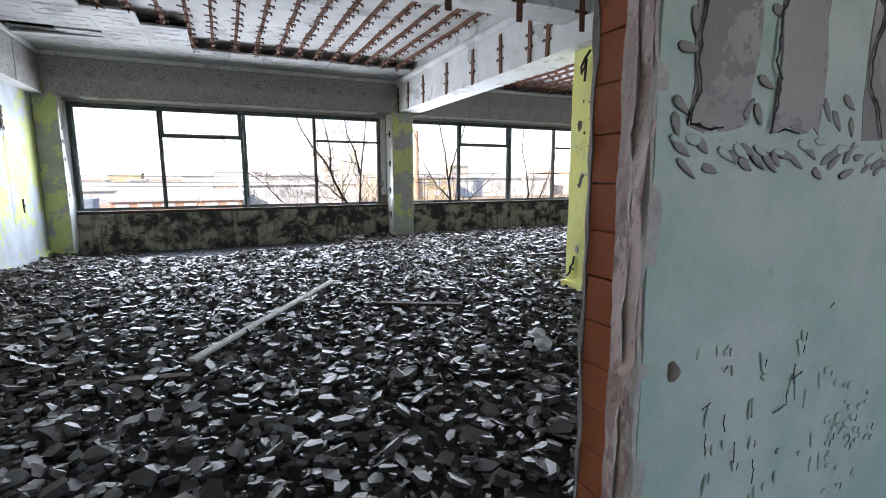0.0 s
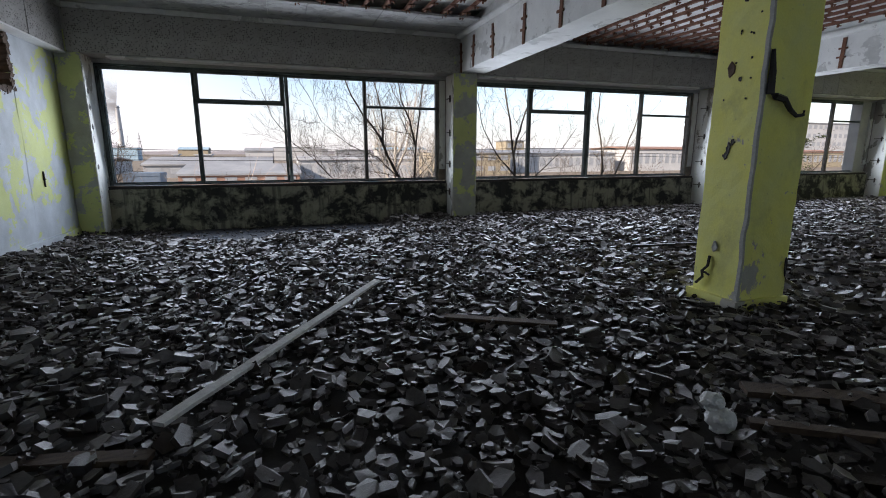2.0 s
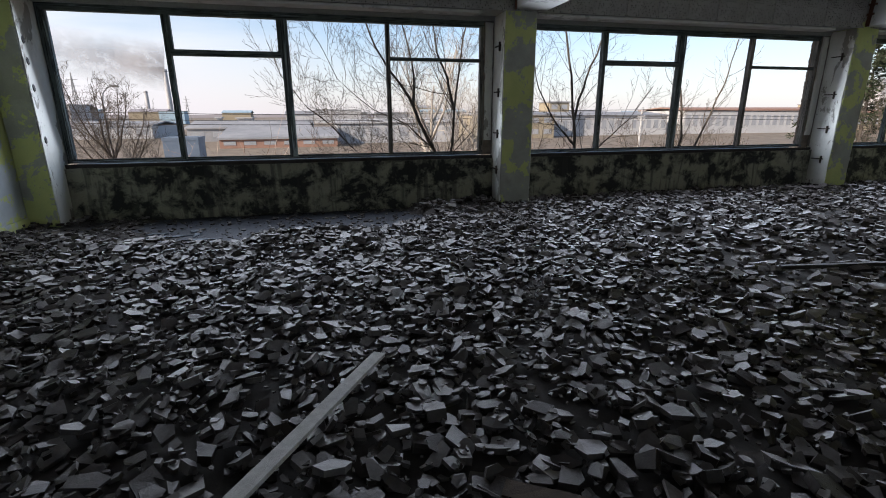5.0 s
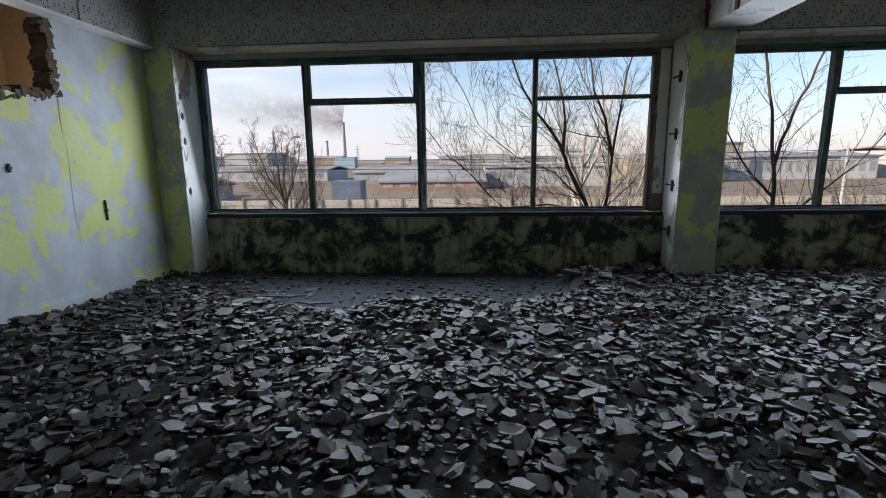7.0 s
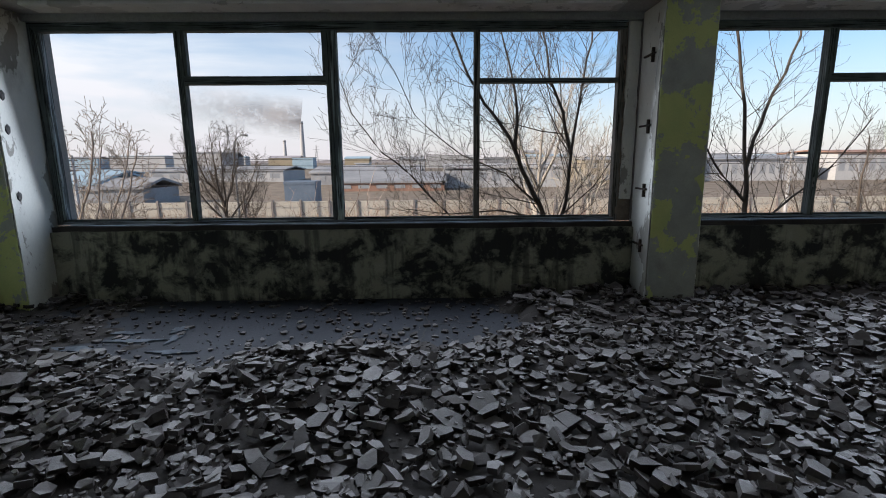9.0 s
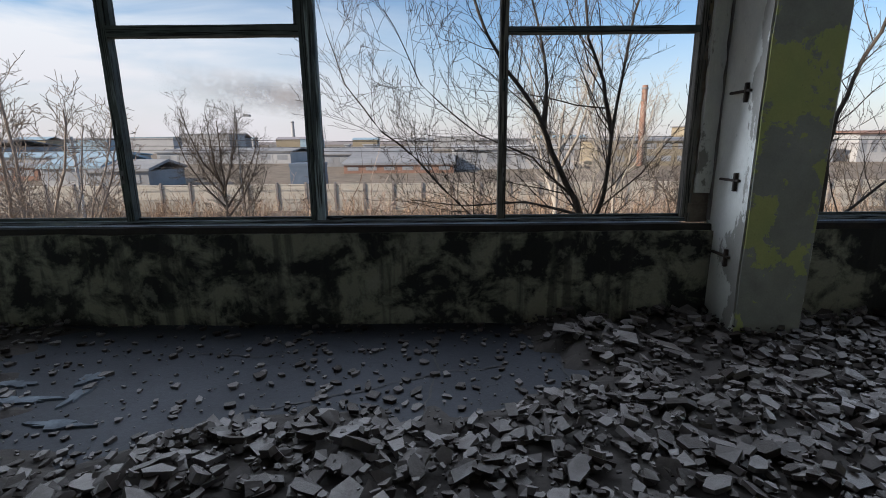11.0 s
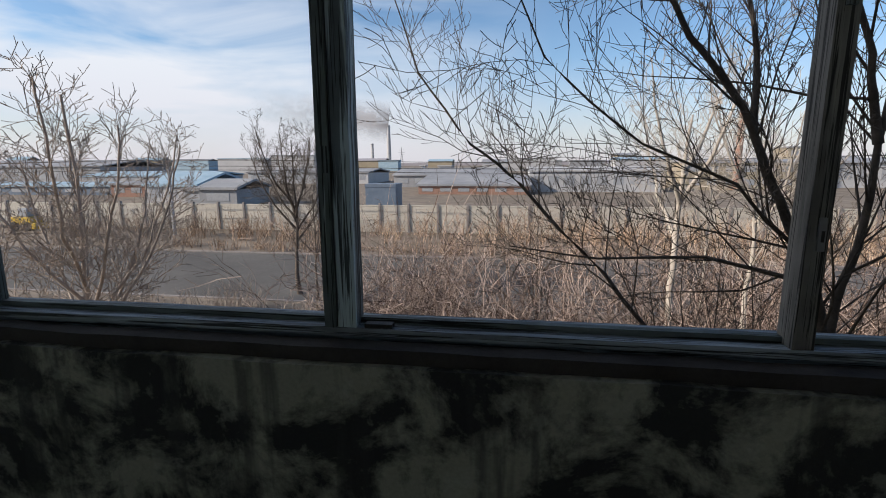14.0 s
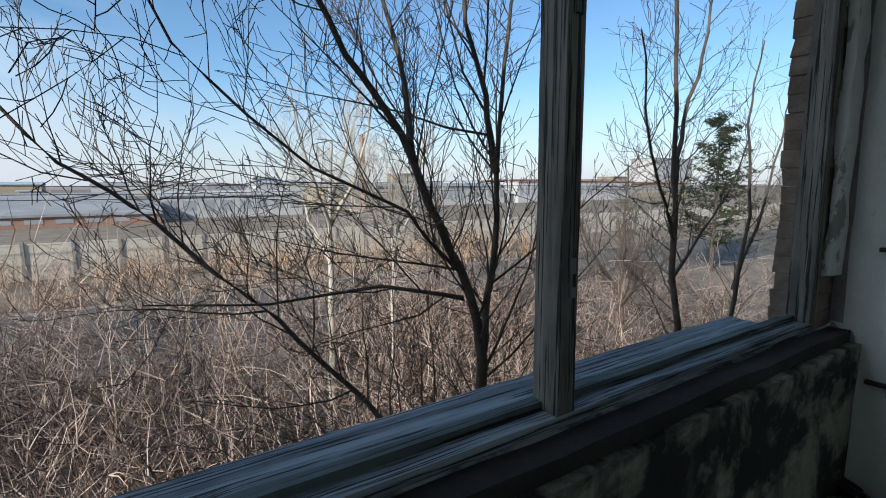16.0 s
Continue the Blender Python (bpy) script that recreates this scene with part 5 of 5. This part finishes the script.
free_tree("bare_tree", 12, -8.1, 28.0, 3.1, 1.8, M["bark_mid"], "bare roadside tree with a twiggy rounded crown", thick=0.14, stems=9, fork=0.34, rise=0.44, twig=3.4, spec=[(0.19, 1.3, 0.0), (0.14, 0.6, 0.03), (0.15, 0.25, 0.03)])
free_tree("bare_tree", 13, -6.8, 27.0, 0.6, 1.2, M["bark_mid"], "small bare roadside tree", thick=0.08, stems=4, fork=0.4)
free_tree("bare_tree", 14, 4.75, 19.1, 3.0, 1.6, M["birch"], "tall bare tree with a pale straight trunk", thick=0.14, stems=4, fork=0.55, lean=(0.3, 0))
free_tree("bare_tree", 15, 7.6, 24.6, 1.8, 1.2, M["birch"], "bare tree with a slim pale trunk", thick=0.08, stems=3, fork=0.6)
free_tree("bare_tree", 16, 6.5, 19.2, 2.4, 1.4, M["birch"], "bare tree with a slim pale trunk", thick=0.09, stems=4, fork=0.6)
free_tree("bare_tree", 17, 10.4, 23.5, 2.2, 1.6, M["bark_mid"], "bare tree among reddish shrubs", thick=0.10, stems=4, fork=0.4)
free_tree("bare_tree", 18, 13.5, 18.0, 2.6, 1.8, M["bark_mid"], "bare spreading tree among reddish shrubs", thick=0.11, stems=5, fork=0.3)
free_tree("bare_tree", 19, 17.5, 21.0, 2.0, 1.8, M["bark_mid"], "bare spreading tree among reddish shrubs", thick=0.10, stems=5, fork=0.3)
free_tree("bare_tree", 20, 22.0, 17.0, 2.6, 2.0, M["bark_mid"], "bare spreading tree among reddish shrubs", thick=0.11, stems=5, fork=0.3)
free_tree("bare_tree", 21, -13.5, 24.0, 0.8, 1.6, M["bark_sunlit"], "small pale bare tree beside the road", thick=0.07, stems=6, fork=0.25)
free_tree("bare_tree", 22, 2.2, 23.0, 0.2, 1.2, M["bark_mid"], "small bare tree among reddish shrubs", thick=0.06, stems=5, fork=0.3)


# thicket of shrubs: crooked stems that fork into crossing twigs
def thicket(name, seed, count, x0, x1, y0, y1, h0, h1, stems, mat, label, wild=0.0):
    r = random.Random(seed)
    V, F = [], []
    for _ in range(count):
        cx, cy = r.uniform(x0, x1), r.uniform(y0, y1)
        h = r.uniform(h0, h1)
        lean = (r.gauss(0, wild * 0.5), r.gauss(0, wild * 0.5))
        for _ in range(stems):
            p = Vector((cx + r.gauss(0, 0.28), cy + r.gauss(0, 0.28), GROUND))
            d = Vector((lean[0] + r.gauss(0, 0.30 + 0.3 * wild), lean[1] + r.gauss(0, 0.30 + 0.3 * wild), 1))
            ln = h * r.uniform(0.5, 1.1)
            line = branch_line(r, p, d, ln, 6, 0.10 + 0.13 * wild, 0.02)
            fat = r.uniform(0.7, 1.5)
            add_tube(V, F, line, [fat * (0.018 - 0.0023 * k) for k in range(7)], 3)
            for k in range(2, 7):
                for _ in range(2):
                    tw = branch_line(r, line[k], off_axis(r, (line[k] - line[k - 1]).normalized(), radians(r.uniform(24, 50 + 28 * wild))), ln * r.uniform(0.12, 0.26 + 0.14 * wild), 3, 0.12 + 0.12 * wild, 0.03)
                    add_tube(V, F, tw, [0.009, 0.007, 0.005, 0.003], 3)
                    if wild:
                        t2 = branch_line(r, tw[2], off_axis(r, (tw[2] - tw[1]).normalized(), radians(r.uniform(30, 70))), ln * r.uniform(0.06, 0.14), 2, 0.15, 0.02)
                        add_tube(V, F, t2, [0.006, 0.005, 0.003], 3)
    ob = mesh_object(name, V, F, M[mat])
    return tagged(ob, label, "shrubs", "", "stuff")


thicket("shrubs", 51, 118, -3.5, 13.0, 15.5, 26.0, 3.0, 5.0, 9, "twig_red", "thicket of reddish brown leafless shrubs", 1.0)
thicket("shrubs", 52, 70, 6.0, 26.0, 13.5, 24.0, 1.6, 3.6, 8, "twig_red", "thicket of reddish brown leafless shrubs", 1.0)
thicket("shrubs", 53, 30, -1.0, 9.0, 12.8, 16.0, 1.6, 3.4, 7, "twig_red", "low leafless shrubs by the building foot", 1.0)
thicket("shrubs", 54, 55, -16.0, -4.0, 20.0, 26.0, 0.5, 1.6, 8, "bark_sunlit", "low dry weeds along the road verge")
thicket("shrubs", 55, 230, -40.0, 34.0, 41.8, 47.0, 0.7, 2.4, 8, "straw", "dry straw coloured shrubs in front of the boundary wall")
thicket("shrubs", 56, 160, -24.0, 30.0, 38.0, 39.4, 0.3, 1.2, 8, "straw", "dry weeds along the far verge")


# pine
def pine(x, y, top):
    r = random.Random(71)
    h = top - GROUND
    p = thing("pine_tree", (x, y, GROUND), "dark green pine tree with ragged branches", "tree")
    V, F = [], []
    add_tube(V, F, [Vector((0, 0, 0)), Vector((0.05, 0, h * 0.5)), Vector((0, 0, h))], [0.16, 0.10, 0.02], 7)
    nv, nf = [], []
    for i in range(64):
        f = 0.16 + 0.84 * (i / 64)
        z = h * f
        ln = (1 - f) ** 0.75 * 4.3 * r.uniform(0.55, 1.2) + 0.25
        a = r.uniform(0, 2 * math.pi)
        line = branch_line(r, Vector((0, 0, z)), Vector((math.cos(a), math.sin(a), 0.15)), ln, 4, 0.10, 0.06)
        add_tube(V, F, line, [0.035, 0.028, 0.02, 0.012, 0.006], 4)
        for q in line[1:]:
            for _ in range(14):
                c = q + Vector((r.gauss(0, 0.20), r.gauss(0, 0.20), r.gauss(0.05, 0.10)))
                for _ in range(7):
                    d = Vector((r.gauss(0, 1), r.gauss(0, 1), r.gauss(0.4, 0.7))).normalized() * r.uniform(0.10, 0.22)
                    u = d.orthogonal().normalized() * 0.03
                    o = len(nv)
                    nv += [tuple(c - u), tuple(c + u), tuple(c + d)]
                    nf.append((o, o + 1, o + 2))
    under(mesh_object("trunk", V, F, M["bark"]), p)
    under(mesh_object("needles", nv, nf, M["needle"]), p)
    return p


pine(33.2, 25.8, 5.6)


# ---- street lamp, poles, wires, pylons, chimneys ----
def street_lamp(x, y):
    l_ = thing("street_lamp", (x, y, GROUND), "grey steel street lamp with a curved arm beyond the road", "lamp")
    bm = bmesh.new()
    tube(bm, [(0, 0, 0), (0, 0, 3), (0, 0, 6.9), (0.12, 0, 7.5), (0.45, 0, 7.9), (0.8, 0, 8.05)], [0.10, 0.085, 0.06, 0.05, 0.045, 0.04], 8)
    part("pole", bm, M["steel"], l_)
    bm = bmesh.new()
    for v in box(bm, 0.7, 1.25, -0.13, 0.13, 7.98, 8.16):
        v.co.z -= 0.05 * (v.co.x > 1)
    part("head", bm, M["steel"], l_, "grey lamp head", 0.03)


street_lamp(-14.75, 45.5)


def utility_pole(x, y, top, label):
    u = thing("utility_pole", (x, y, GROUND), label, "pole")
    bm = bmesh.new()
    tube(bm, [(0, 0, 0), (0.03, 0, (top - GROUND) * 0.5), (0.02, 0, top - GROUND)], [0.14, 0.12, 0.10], 8)
    part("post", bm, M["far_pale_hazed"], u)
    for z in (1.60, 1.12, 0.80):
        zz = z - GROUND
        box_part("crossarm", (-0.06, 0.06, -0.55, 0.55, zz - 0.06, zz + 0.04), M["steel"], u)
        for k in (-0.45, 0.45):
            box_part("insulator", (-0.04, 0.04, k - 0.04, k + 0.04, zz + 0.04, zz + 0.16), M["far_pale_hazed"], u, "", 0.01)


for x in (-201, -143, -85, -27, 31, 89, 147, 205):
    utility_pole(x, 44.0, 2.0, "pale concrete utility pole beside the road")
for y, z in ((43.55, 1.75), (44.45, 1.75), (43.55, 1.27), (44.45, 0.95)):
    bm = bmesh.new()
    tube(bm, [(x, y, z - 0.35 * math.sin((x + 201) / 58 * math.pi) ** 2) for x in np.arange(-201, 206, 7.25)], [0.03] * 57, 4)
    tagged(bm_object("overhead_wire", bm, M["black"]), "thin dark overhead wire strung between the concrete poles", "wire", "overhead wires")


def chimney(name, x, y, r0, r1, top, mat, label):
    c = thing(name, (x, y, GROUND), label, "chimney")
    bm = bmesh.new()
    tube(bm, [(0, 0, 0), (0, 0, (top - GROUND) * 0.6), (0, 0, top - GROUND)], [r0, (r0 + r1) / 2, r1], 16)
    part("shaft", bm, mat, c)
    bm = bmesh.new()
    tube(bm, [(0, 0, (top - GROUND) * 0.95), (0, 0, (top - GROUND) * 0.97)], [r1 * 1.25] * 2, 16)
    part("gallery", bm, M["steel"], c)


# Shafts use the paled render: their distance haze is in the colour.
chimney("factory_chimney", -407, 1500, 7.5, 5.0, 124, M["far_pale_hazed"], "tall grey smoking factory chimney on the skyline")
chimney("factory_chimney", -462, 1500, 5.5, 4.2, 68, M["far_pale_hazed"], "shorter grey factory chimney on the skyline")
chimney("brick_chimney", 48.2, 120, 0.75, 0.6, 13.7, M["far_red"], "thin rusty brick chimney behind the trees")


def pylon(x, y, top, w, label):
    p = thing("power_pylon", (x, y, GROUND), label, "pylon")
    h = top - GROUND
    for sx in (-1, 1):
        for sy in (-1, 1):
            bm = bmesh.new()
            tube(bm, [(sx * w, sy * w, 0), (sx * w * 0.3, sy * w * 0.3, h * 0.6), (0, 0, h)], [0.28] * 3, 4)
            part("leg", bm, M["steel"], p)
    for f, a in ((0.62, 1.6), (0.74, 1.9), (0.86, 1.4)):
        bm = bmesh.new()
        tube(bm, [(-w * a, 0, h * f), (w * a, 0, h * f)], [0.25] * 2, 4)
        part("crossarm", bm, M["steel"], p)
    for i in range(8):
        k = 1 - 0.09 * i
        bm = bmesh.new()
        tube(bm, [(-w * k * 0.95, 0, h * 0.085 * i), (w * (k - 0.08) * 0.95, 0, h * 0.085 * (i + 1))], [0.18] * 2, 4)
        part("brace", bm, M["steel"], p)


pylon(-208.5, 500, 38.5, 3.2, "lattice power pylon on the skyline")
pylon(-218, 900, 34, 3.4, "distant lattice power pylon on the skyline")

# smoke above the tall chimney
sm, sn, sl_, sb = nodes_of("smoke", 1.0)
tr_ = sn.new("ShaderNodeBsdfTransparent")
mx_ = sn.new("ShaderNodeMixShader")
sc_ = coords(sn, sl_)
sep_ = sn.new("ShaderNodeSeparateXYZ")
sl_.new(sc_, sep_.inputs[0])
ab_ = sn.new("ShaderNodeMath")
ab_.operation = "ABSOLUTE"
sl_.new(sep_.outputs["Z"], ab_.inputs[0])
edge_ = ramp(sn, sl_, ab_.outputs[0], 0.15, 1.0, (1, 1, 1, 1), (0, 0, 0, 1))
fade_ = ramp(sn, sl_, sep_.outputs["X"], 0.0, 1.0, (0.95, 0.95, 0.95, 1), (0.0, 0.0, 0.0, 1))
sm_c = sn.new("ShaderNodeMapping")
sm_c.inputs["Scale"].default_value = (5, 1, 1.0)
sl_.new(sc_, sm_c.inputs["Vector"])
puff_ = ramp(sn, sl_, noise_tex(sn, sl_, sm_c.outputs[0], 1.6, 6), 0.22, 0.52)
fac_ = mix(sn, sl_, 1.0, mix(sn, sl_, 1.0, edge_, fade_, "MULTIPLY"), puff_, "MULTIPLY")
sb.inputs["Base Color"].default_value = (0.30, 0.29, 0.30, 1)
sl_.new(fac_, mx_.inputs[0])
sl_.new(tr_.outputs[0], mx_.inputs[1])
sl_.new(sb.outputs[0], mx_.inputs[2])
sl_.new(mx_.outputs[0], sn["Material Output"].inputs["Surface"])
V, F = [], []
for i in range(25):
    f = i / 24
    for w in (-1, -0.5, 0, 0.5, 1):
        V.append((f, 0.1 * noise.noise(Vector((f * 6, w, 0))), w))
    if i:
        o = 5 * (i - 1)
        F += [(o + k, o + k + 1, o + k + 6, o + k + 5) for k in range(4)]
plume = mesh_object("smoke_plume", V, F, sm)
plume.matrix_world = Matrix.LocRotScale((-405, 1495, 130), Euler((0, radians(-8), radians(180))), (470, 60, 66))
tagged(plume, "grey smoke plume drifting from the tall chimney", "smoke", "", "stuff")


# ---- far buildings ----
def building(name, x0, x1, y, depth, z1, wall, roof, label, rise=0.0, windows=0, rows_=1, eave=0.4, win_mat="far_glazing_hazed"):
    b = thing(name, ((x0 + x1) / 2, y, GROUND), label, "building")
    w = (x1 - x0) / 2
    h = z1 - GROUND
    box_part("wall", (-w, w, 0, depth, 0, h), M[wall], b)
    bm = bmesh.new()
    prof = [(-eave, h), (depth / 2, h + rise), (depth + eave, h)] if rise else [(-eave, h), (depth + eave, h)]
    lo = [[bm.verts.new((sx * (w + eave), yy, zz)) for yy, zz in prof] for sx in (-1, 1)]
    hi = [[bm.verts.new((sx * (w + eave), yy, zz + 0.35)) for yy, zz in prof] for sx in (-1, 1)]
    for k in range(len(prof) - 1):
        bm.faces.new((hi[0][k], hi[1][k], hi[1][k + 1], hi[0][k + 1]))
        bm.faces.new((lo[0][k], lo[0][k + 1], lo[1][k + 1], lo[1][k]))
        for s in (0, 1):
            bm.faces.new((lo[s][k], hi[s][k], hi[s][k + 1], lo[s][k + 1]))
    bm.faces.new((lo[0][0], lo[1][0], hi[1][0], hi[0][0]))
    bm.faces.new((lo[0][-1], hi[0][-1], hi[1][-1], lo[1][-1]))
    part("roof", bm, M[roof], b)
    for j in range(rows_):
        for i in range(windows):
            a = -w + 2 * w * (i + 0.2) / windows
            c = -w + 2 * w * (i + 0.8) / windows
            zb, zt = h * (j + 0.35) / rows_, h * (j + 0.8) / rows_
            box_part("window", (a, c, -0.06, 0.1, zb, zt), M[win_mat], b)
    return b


building("blue_roofed_shed", -56.2, -47.4, 75, 14, -1.9, "far_pale_hazed", "shed_blue", "pale shed with a light blue sheet roof", 1.8, 3)
building("dark_shed", -43.4, -37.6, 70, 9, -2.1, "shed_grey_hazed", "shed_grey_hazed", "small dark gabled shed", 1.1, 1)
building("grey_shed", -47.2, -43.6, 72, 10, -2.4, "shed_grey_hazed", "shed_grey_hazed", "low dark grey shed", 0.3, 1)
building("brick_store", -75, -67.7, 88, 12, -2.3, "far_red", "shed_grey_hazed", "low red brick store with a grey roof", 0.3, 2)
building("long_hall", -185, -128, 140, 30, 1.0, "shed_grey_hazed", "shed_grey_hazed", "long dark roofed hall", 2.0, 12)
building("pale_hall", -120, -84, 125, 22, -1.6, "far_pale_hazed", "shed_blue", "long pale hall with a bluish roof", 1.0, 8)
building("pale_hall", -84, -44, 150, 24, -1.2, "far_pale_hazed", "shed_grey_hazed", "long pale hall with a grey roof", 1.0, 8)
building("warehouse", -17.7, 3.8, 100, 24, -2.9, "far_red", "shed_grey_hazed", "long low warehouse with dark sheet roof and rusty wall", 1.6, 6)
building("warehouse", -30, -2, 128, 22, -1.6, "shed_grey_hazed", "shed_grey_hazed", "long low warehouse with dark sheet roof", 1.6, 6)
building("blue_container", -15.4, -11.9, 60, 3, -1.2, "vehicle_blue", "vehicle_blue", "dark blue grey container behind the boundary wall", 0.0, 0, 1, 0.05)
building("white_block", -25.4, -21.0, 170, 6, 0.6, "far_pale_hazed", "far_pale_hazed", "small white block rising above the roofs", 0.0, 0)
building("white_block", -31.5, -30.3, 170, 4, 0.7, "far_pale_hazed", "far_pale_hazed", "narrow white stack beside the white block", 0.0, 0)
building("pale_hall", 4, 30, 110, 16, -0.3, "far_pale_hazed", "far_pale_hazed", "low pale hall with a row of windows", 0.6, 8)
building("ochre_block", 38, 60, 120, 14, 1.2, "far_ochre", "shed_grey_hazed", "ochre rendered building behind the trees", 0.4, 6, 2)
building("ochre_tower", 73, 80, 150, 8, 5.2, "far_ochre", "shed_grey_hazed", "ochre tower above the factory roofs", 0.0, 2, 3)
building("factory_hall", 62, 102, 130, 22, 0.9, "far_pale_hazed", "shed_grey_hazed", "long pale factory hall with dark window bands", 1.0, 16)
building("factory_hall", 108, 168, 130, 22, 2.4, "far_pale_hazed", "far_red", "long pale factory hall with a reddish roof", 0.8, 22)
building("apartment_block", 227, 262, 160, 14, 14.7, "far_pale_hazed", "shed_grey_hazed", "pale five-storey apartment block", 0.0, 10, 5)
building("factory_hall", 172, 225, 140, 20, 1.5, "far_ochre", "far_red", "long ochre factory hall with a reddish roof", 0.8, 18)
building("low_store", -110, -78, 92, 9, -2.8, "vehicle_blue", "shed_blue", "low blue store building", 0.5, 5)

# scattered low buildings of the town beyond, tones paled to paint distance haze
rt = random.Random(303)
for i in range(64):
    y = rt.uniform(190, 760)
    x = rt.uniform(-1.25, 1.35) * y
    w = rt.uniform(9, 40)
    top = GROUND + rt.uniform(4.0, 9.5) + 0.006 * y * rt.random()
    building("town_building", x - w / 2, x + w / 2, y, rt.uniform(10, 20), top, rt.choice(("far_pale_hazed", "far_pale_hazed", "shed_grey_hazed", "shed_blue", "far_ochre")), rt.choice(("shed_grey_hazed", "shed_grey_hazed", "shed_blue", "hill")), "low distant town building with a plain roof", rt.choice((0, 1.5, 2.5)))["group"] = "distant town buildings"

# parked yellow loader by the boundary wall
yl = thing("yellow_loader", (-43.0, 45.4, GROUND), "small yellow loader parked by the boundary wall", "vehicle")
box_part("body", (-1.3, 0.9, -0.6, 0.6, 0.55, 1.25), M["vehicle_yellow"], yl, "", 0.08)
box_part("cab", (-0.5, 0.5, -0.5, 0.5, 1.25, 2.0), M["far_glazing_hazed"], yl, "dark glazed cab", 0.06)
box_part("bucket", (0.9, 1.4, -0.7, 0.7, 0.15, 0.7), M["vehicle_yellow"], yl, "", 0.05)
for sx in (-0.9, 0.55):
    for sy in (-0.62, 0.62):
        bm = bmesh.new()
        tube(bm, [(sx, sy - 0.12, 0.4), (sx, sy + 0.12, 0.4)], [0.4, 0.4], 14)
        part("wheel", bm, M["black"], yl, "black tyre")

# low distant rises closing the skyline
# The ridge looks hazy through its pale base colour alone.
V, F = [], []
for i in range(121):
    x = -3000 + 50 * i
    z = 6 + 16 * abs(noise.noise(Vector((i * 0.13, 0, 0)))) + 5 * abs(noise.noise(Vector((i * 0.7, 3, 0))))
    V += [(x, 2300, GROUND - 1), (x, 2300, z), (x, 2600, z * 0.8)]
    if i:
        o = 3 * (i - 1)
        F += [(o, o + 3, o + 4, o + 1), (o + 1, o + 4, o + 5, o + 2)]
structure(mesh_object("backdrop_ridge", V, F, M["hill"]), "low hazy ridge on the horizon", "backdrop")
